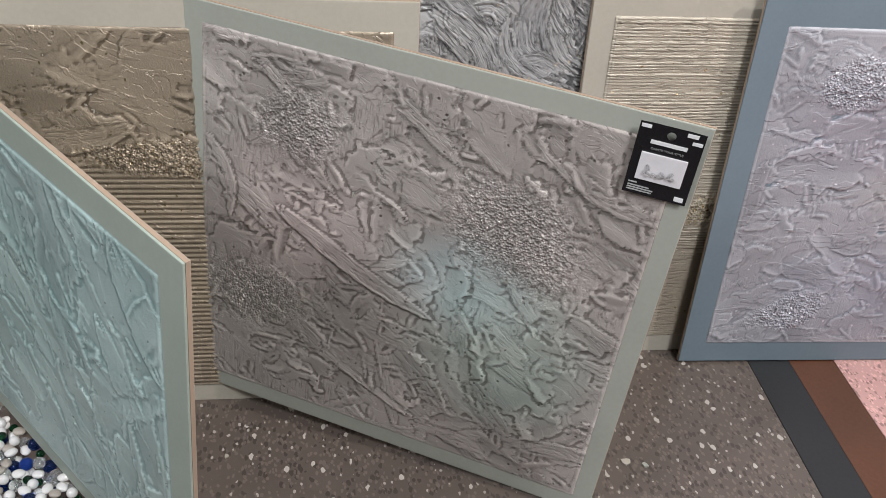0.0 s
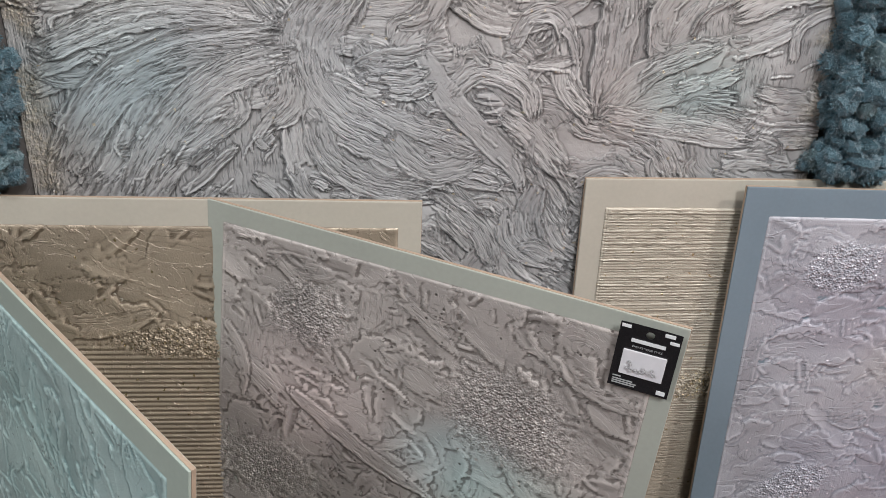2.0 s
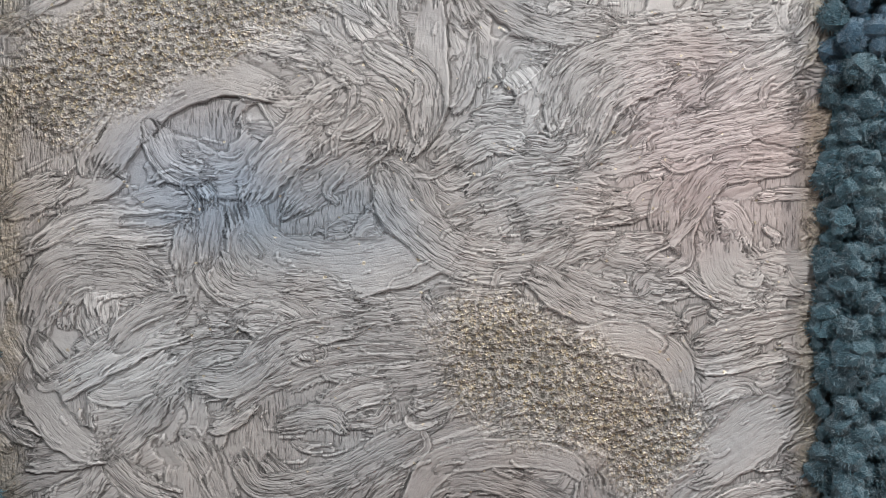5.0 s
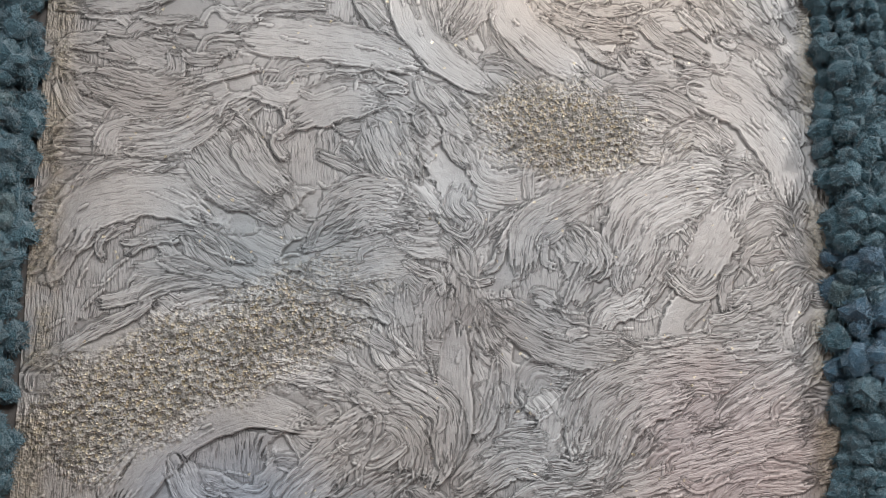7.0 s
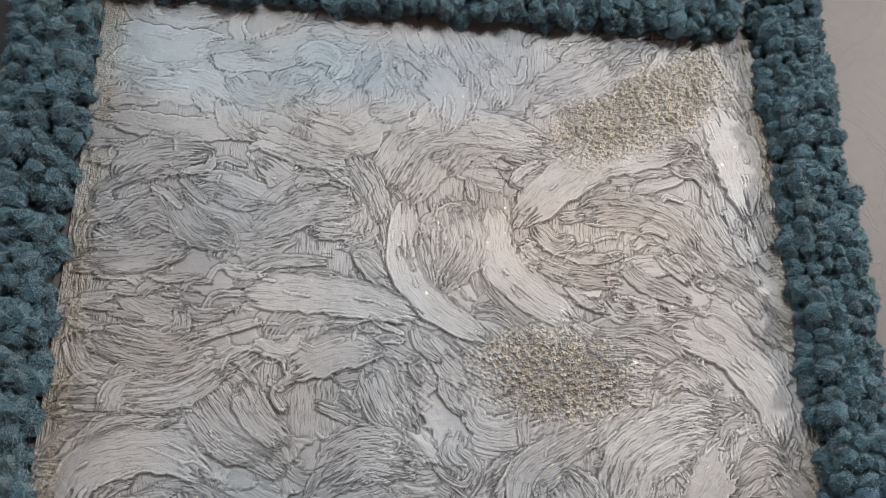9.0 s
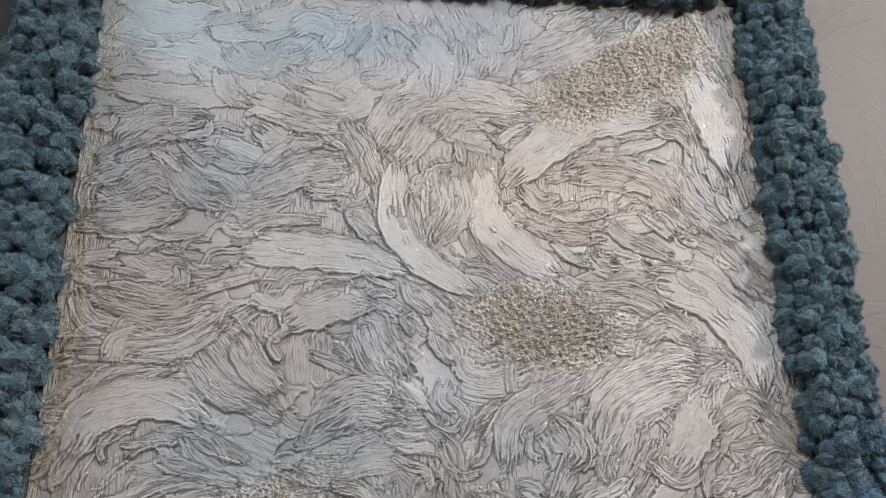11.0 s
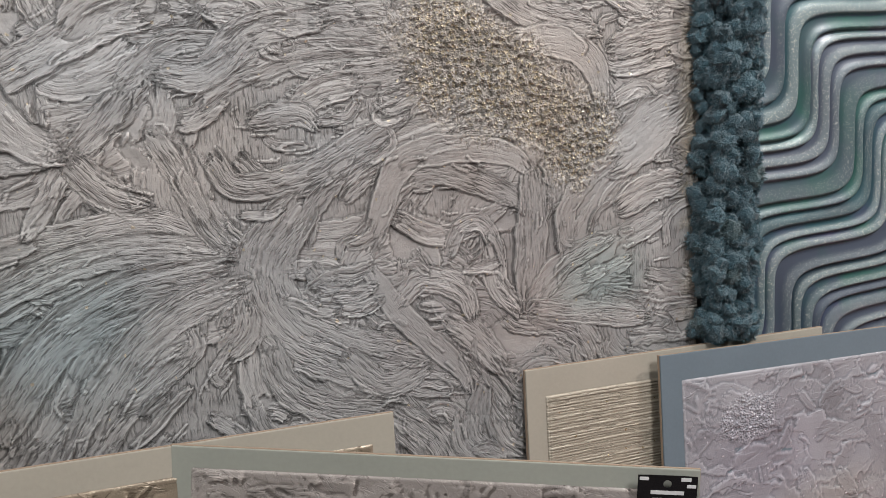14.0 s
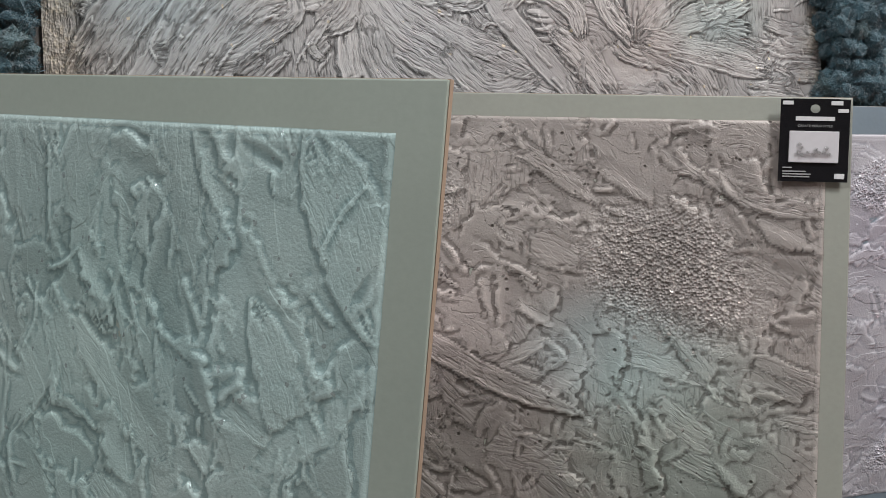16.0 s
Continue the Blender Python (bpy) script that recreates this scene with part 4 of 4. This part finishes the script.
def moss_band(name, x0, x1, z0, z1, parent, rng, shapes, spacing=0.0245):
    verts, faces, tones, tips, n = [], [], [], [], 0
    for layer, lift in ((0, 0.004), (1, 0.026)):
        for a in np.arange(x0 + layer * 0.012, x1 - layer * 0.012 + 1e-6, spacing):
            for c in np.arange(z0, z1 + 1e-6, spacing):
                x, z = a + rng.normal() * 0.005, c + rng.normal() * 0.006
                r = 0.012 + 0.011 * rng.random() ** 1.5
                across = min(x - x0, x1 - x, ) if x1 - x0 < z1 - z0 else min(z - z0, z1 - z)
                y = -lift - rng.random() * 0.012 - 0.006 * min(1.0, max(0.0, across) / 0.03)
                v, f, tip = shapes[rng.integers(len(shapes))]
                turn = np.array(Euler(rng.random(3) * 6.28).to_matrix())
                verts.append((v * r) @ turn + (x, y, z))
                faces.append(f + n)
                n += len(v)
                t = rng.random() * 0.72
                if rng.random() < 0.05:
                    t = 0.95
                if 1.45 < z < 1.65 and x > 0 and rng.random() < 0.6:
                    t = 0.86
                tips.append(tip)
                tones.append(np.full(len(v), t, np.float32))
    me = bpy.data.meshes.new(name)
    me.from_pydata(np.vstack(verts).tolist(), [], np.vstack(faces).tolist())
    me.attributes.new("tone", "FLOAT", "POINT").data.foreach_set("value", np.concatenate(tones))
    me.attributes.new("tip", "FLOAT", "POINT").data.foreach_set("value", np.concatenate(tips).astype(np.float32))
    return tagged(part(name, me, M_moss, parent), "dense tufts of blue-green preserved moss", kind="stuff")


rng = np.random.default_rng(21)
tufts = puff_shapes(rng, 6)
border = thing("moss_border")
tagged(border, "blue-green preserved moss border round the swirled panel", "moss border")
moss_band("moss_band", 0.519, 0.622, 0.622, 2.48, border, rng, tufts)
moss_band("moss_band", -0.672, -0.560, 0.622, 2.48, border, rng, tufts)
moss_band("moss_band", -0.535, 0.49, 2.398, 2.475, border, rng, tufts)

# ---- wave panel on the wall ----


def wave_material():
    m, nt, b = material("iridescent_wave_lacquer", 0.38, 0.2)
    coords = nt.nodes.new("ShaderNodeTexCoord").outputs["Object"]
    tone = attribute(nt, "grit").outputs["Fac"]
    hue = maths(nt, "ADD", attribute(nt, "across").outputs["Fac"], maths(nt, "MULTIPLY", noise_at(nt, 9, 2, coords), 0.5))
    body = ramp(nt, hue, (0.25, (0.03, 0.055, 0.075)), (0.45, (0.035, 0.10, 0.12)), (0.62, (0.07, 0.075, 0.14)), (0.8, (0.035, 0.12, 0.105)), (1.0, (0.08, 0.10, 0.14)))
    body = mixed(nt, maths(nt, "MULTIPLY", tone, 0.6), body, (0.34, 0.42, 0.43))
    cells = node(nt, "ShaderNodeTexVoronoi", Scale=700.0)
    nt.links.new(coords, cells.inputs["Vector"])
    sep = nt.nodes.new("ShaderNodeSeparateColor")
    nt.links.new(cells.outputs["Color"], sep.inputs[0])
    spark = maths(nt, "MULTIPLY", maths(nt, "GREATER_THAN", sep.outputs[0], 0.90), tone)
    body = mixed(nt, maths(nt, "MULTIPLY", spark, 0.8), body, (0.9, 0.92, 0.85))
    nt.links.new(body, b.inputs["Base Color"])
    bump(nt, b, sep.outputs[1], maths(nt, "MULTIPLY", tone, 0.5), 0.0006)
    return m


r = Relief(0.65, 0.45, 0.75, 0.782, 0.0022, 31)
level = r.Z.copy()
for shift in (-0.48, 0.0, 0.48, 0.96):
    bend = (r.X - 0.74 + 1.19 * (r.Z - 0.665 - shift)) / 0.125
    level -= 0.108 * bend / (1 + np.abs(bend) ** 3.2) ** (1 / 3.2)
level += 0.005 * np.sin(48 * level) + 0.003 * np.sin(107 * level + 1)
course = np.floor(level / 0.026)
phase = level / 0.026 - course
r.H = (0.0085 * step(0.0, 0.16, phase) * step(1.02, 0.14, phase)).astype(np.float32)
r.grit = (step(0.08, 0.16, phase) * step(0.75, 0.45, phase) * (0.15 + 0.85 * r.rng.random(120)[(course.astype(int) + 60) % 120])).astype(np.float32)
r.lay[..., 0] = r.rng.random(120)[(course.astype(int) + 60) % 120]
waves = thing("wave_panel")
tagged(waves, "glossy iridescent teal panel with deep flowing ridges, hung on the wall", "wall panel")
part("backing", box(0.648, 1.402, 0.0775, WALL_Y - 0.001, 0.448, 1.234), M_core, waves, "pale raw edge of the board")
part("ridged_face", r.mesh("ridged_face", 0.077), wave_material(), waves)

# ---- loose shards on the floor ----


def shard(x, y, size, turn, mat, label):
    bm = bmesh.new()
    g = random.Random(int(x * 1000))
    ring = [bm.verts.new((size * (0.5 + 0.5 * g.random()) * math.cos(k * 1.05), size * (0.3 + 0.5 * g.random()) * math.sin(k * 1.05), 0.0025)) for k in range(6)]
    face = bm.faces.new(ring)
    low = bmesh.ops.extrude_face_region(bm, geom=[face])
    bmesh.ops.translate(bm, vec=(0, 0, -0.0024), verts=[v for v in low["geom"] if isinstance(v, bmesh.types.BMVert)])
    bmesh.ops.recalc_face_normals(bm, faces=bm.faces)
    ob = part("plaster_shard", bm, mat)
    ob.matrix_world = pose(x, y, 0, 0, 0, turn)
    return tagged(ob, label, "shard", "loose shards")


shard(0.236, -0.290, 0.010, 20, M_ivory, "broken pale plaster shard lying on the terrazzo")
shard(0.262, -0.300, 0.008, 100, M_sage, "broken pale plaster shard lying on the terrazzo")
shard(-0.332, -0.214, 0.005, 60, M_ivory, "broken pale plaster shard lying on the terrazzo")

# ---- packaging card with crystals ----
M_card = painted("black_gloss_card", (0.008, 0.008, 0.010), 0.25, 0.3)
M_print = painted("white_card_print", (0.72, 0.72, 0.72), 0.5)
M_grey = painted("grey_card_print", (0.35, 0.35, 0.35), 0.5)
M_foil = painted("pale_insert", (0.66, 0.64, 0.66), 0.45)


def glassy(name, color, ior=1.5, rough=0.02):
    m, nt, b = material(name, rough)
    b.inputs["Base Color"].default_value = (*color, 1)
    b.inputs["Transmission Weight"].default_value = 0.9
    b.inputs["IOR"].default_value = ior
    return m


M_crystal = glassy("clear_cut_crystal", (1, 1, 1), 1.9)
card = thing("packaging_card", mid.matrix_world @ pose(0.2665, -0.0095, 0.5245, 3, 0, 1) @ Matrix.Diagonal((1.14, 1.0, 1.05, 1.0)))
tagged(card, "black hanging card with a window of small cut crystals", "packaging")


def card_sheet():
    """The card with its punched hole."""
    bm = bmesh.new()
    w, h, hx, hz, hr = 0.0295, 0.0395, 0.0, 0.030, 0.0042
    ring, rim = [], []
    for k in range(32):
        a = 2 * math.pi * (k + 0.5) / 32
        c, s2 = math.cos(a), math.sin(a)
        ring.append(bm.verts.new((hx + hr * c, 0, hz + hr * s2)))
        far = min((w / abs(c)) if abs(c) > 1e-6 else 9, ((h - hz) / s2) if s2 > 0 else ((h + hz) / -s2 if s2 < 0 else 9))
        rim.append(bm.verts.new((hx + far * c, 0, hz + far * s2)))
    for k in range(32):
        j = (k + 1) % 32
        bm.faces.new((ring[k], rim[k], rim[j], ring[j]))
    for x, z in ((-w, -h), (w, -h), (-w, h), (w, h)):
        pair = sorted(range(32), key=lambda q: (rim[q].co.x - x) ** 2 + (rim[q].co.z - z) ** 2)[:2]
        v = bm.verts.new((x, 0, z))
        try:
            bm.faces.new((rim[pair[0]], v, rim[pair[1]]))
        except ValueError:
            pass
    bmesh.ops.recalc_face_normals(bm, faces=bm.faces)
    bmesh.ops.solidify(bm, geom=bm.faces[:], thickness=0.0007)
    return bm


part("sheet", card_sheet(), M_card, card)
part("window_insert", box(-0.0215, 0.0205, -0.0024, 0.0, -0.0215, 0.0085, 0.0006), M_foil, card, "pale insert behind the window")
for k, (x, z, r0) in enumerate(((-0.014, -0.012, 0.0022), (-0.0105, -0.014, 0.0024), (-0.006, -0.0125, 0.0022), (-0.0015, -0.0135, 0.0025), (0.003, -0.012, 0.0022), (0.0075, -0.0125, 0.0023), (0.0115, -0.0135, 0.0022), (-0.0115, -0.0075, 0.0021), (0.0095, -0.008, 0.0022), (0.001, -0.009, 0.002), (-0.013, -0.0045, 0.0019))):
    bm = bmesh.new()
    bmesh.ops.create_icosphere(bm, subdivisions=1, radius=r0)
    bmesh.ops.rotate(bm, matrix=Euler((k, 2 * k, k * k)).to_matrix(), verts=bm.verts)
    bmesh.ops.translate(bm, vec=(x, -0.0036, z), verts=bm.verts)
    part("crystal", bm, M_crystal, card)
part("brand_mark", box(-0.0165, 0.0165, -0.0010, -0.0003, 0.0185, 0.0225), M_print, card, "white brand mark drawn as a plain bar")
for x0, x1, z in ((-0.026, -0.018, -0.0265), (-0.026, -0.006, -0.0300), (-0.026, -0.002, -0.0325), (-0.026, -0.003, -0.0350)):
    part("small_print", box(x0, x1, -0.0010, -0.0003, z - 0.0006, z + 0.0006), M_grey, card)
for x0, x1, z0, z1 in ((0.018, 0.0265, -0.0365, -0.0315), (-0.028, -0.019, 0.0335, 0.0372), (0.013, 0.023, 0.0335, 0.0375), (0.019, 0.028, 0.0265, 0.0300)):
    part("printed_mark", box(x0, x1, -0.0010, -0.0003, z0, z1, 0.0002), M_print, card)
curve = bpy.data.curves.new("tagline", "FONT")
curve.body, curve.size, curve.align_x, curve.extrude = "CREATE YOUR STYLE", 0.0031, "CENTER", 0.0001
curve.materials.append(M_grey)
text = new("tagline", curve)
text.parent = card
text.matrix_basis = pose(0, -0.0009, 0.0125, 90, 0, 0)

# ---- glass beads on the floor by the aqua board ----
M_pearl = painted("white_pearl_lacquer", (0.72, 0.70, 0.68), 0.2)
M_stone = painted("tumbled_pale_stone", (0.42, 0.37, 0.32), 0.35, 0.35)
bead_looks = (
    ("pearl_bead", M_pearl, "glossy white pearl bead lying in a heap", 3.5),
    ("glass_bead", glassy("clear_bead_glass", (0.95, 0.97, 0.97)), "clear glass bead lying in a heap", 3),
    ("glass_bead", glassy("cobalt_bead_glass", (0.01, 0.05, 0.30)), "cobalt blue glass bead lying in a heap", 2.2),
    ("glass_bead", glassy("bottle_green_bead_glass", (0.01, 0.12, 0.04)), "bottle green glass bead lying in a heap", 1.8),
    ("pebble", M_stone, "tumbled pale brown pebble lying among beads", 1.2),
    ("pebble", M_pearl, "white tumbled pebble lying among beads", 1.5),
)
protos = []
for name, mat, label, weight in bead_looks:
    bm = bmesh.new()
    bmesh.ops.create_uvsphere(bm, u_segments=20, v_segments=12, radius=0.008)
    if name == "pebble":
        for v in bm.verts:
            v.co *= 1 + 0.25 * noise.noise(v.co * 90)
            v.co.z *= 0.65
            v.co.x *= 1.25
    for f in bm.faces:
        f.smooth = True
    protos.append((tagged(part(name, bm, mat), label, "bead" if "bead" in name else "pebble", "beads and pebbles in the heap"), weight))
total = sum(w for _, w in protos)
used, taken = set(), []
tries = 0
while len(taken) < 250 and tries < 12000:
    tries += 1
    a, d = 0.26 + 0.32 * rng.random(), 0.014 + 0.115 * rng.random()
    x, y = -0.337 - 0.64 * a - 0.77 * d, -0.465 + 0.77 * a - 0.64 * d
    k = rng.choice(len(protos), p=[w / total for _, w in protos])
    flat = 0.65 if "pebble" in protos[k][0].name else 1.0
    size = 0.7 + 0.5 * rng.random()
    rad = 0.008 * size
    z = rad * flat
    for q in taken:
        gap = math.hypot(q[0] - x, q[1] - y)
        if gap < (rad + q[3]) * 0.98:
            z = max(z, q[2] + math.sqrt(max(0.0, (rad + q[3]) ** 2 - gap * gap)) * (0.8 if flat < 1 else 0.97))
    if z > 0.03:
        continue
    taken.append((x, y, z, rad))
    src = protos[k][0]
    m = Matrix.Translation((x, y, z)) @ Matrix.Rotation(rng.random() * 6.28, 4, "Z") @ Matrix.Scale(size, 4)
    if k not in used:
        used.add(k)
        src.matrix_basis = m
    else:
        copy_thing(src, Matrix.Translation((x, y, z)) @ Matrix.Rotation(rng.random() * 6.28, 4, "Z"))
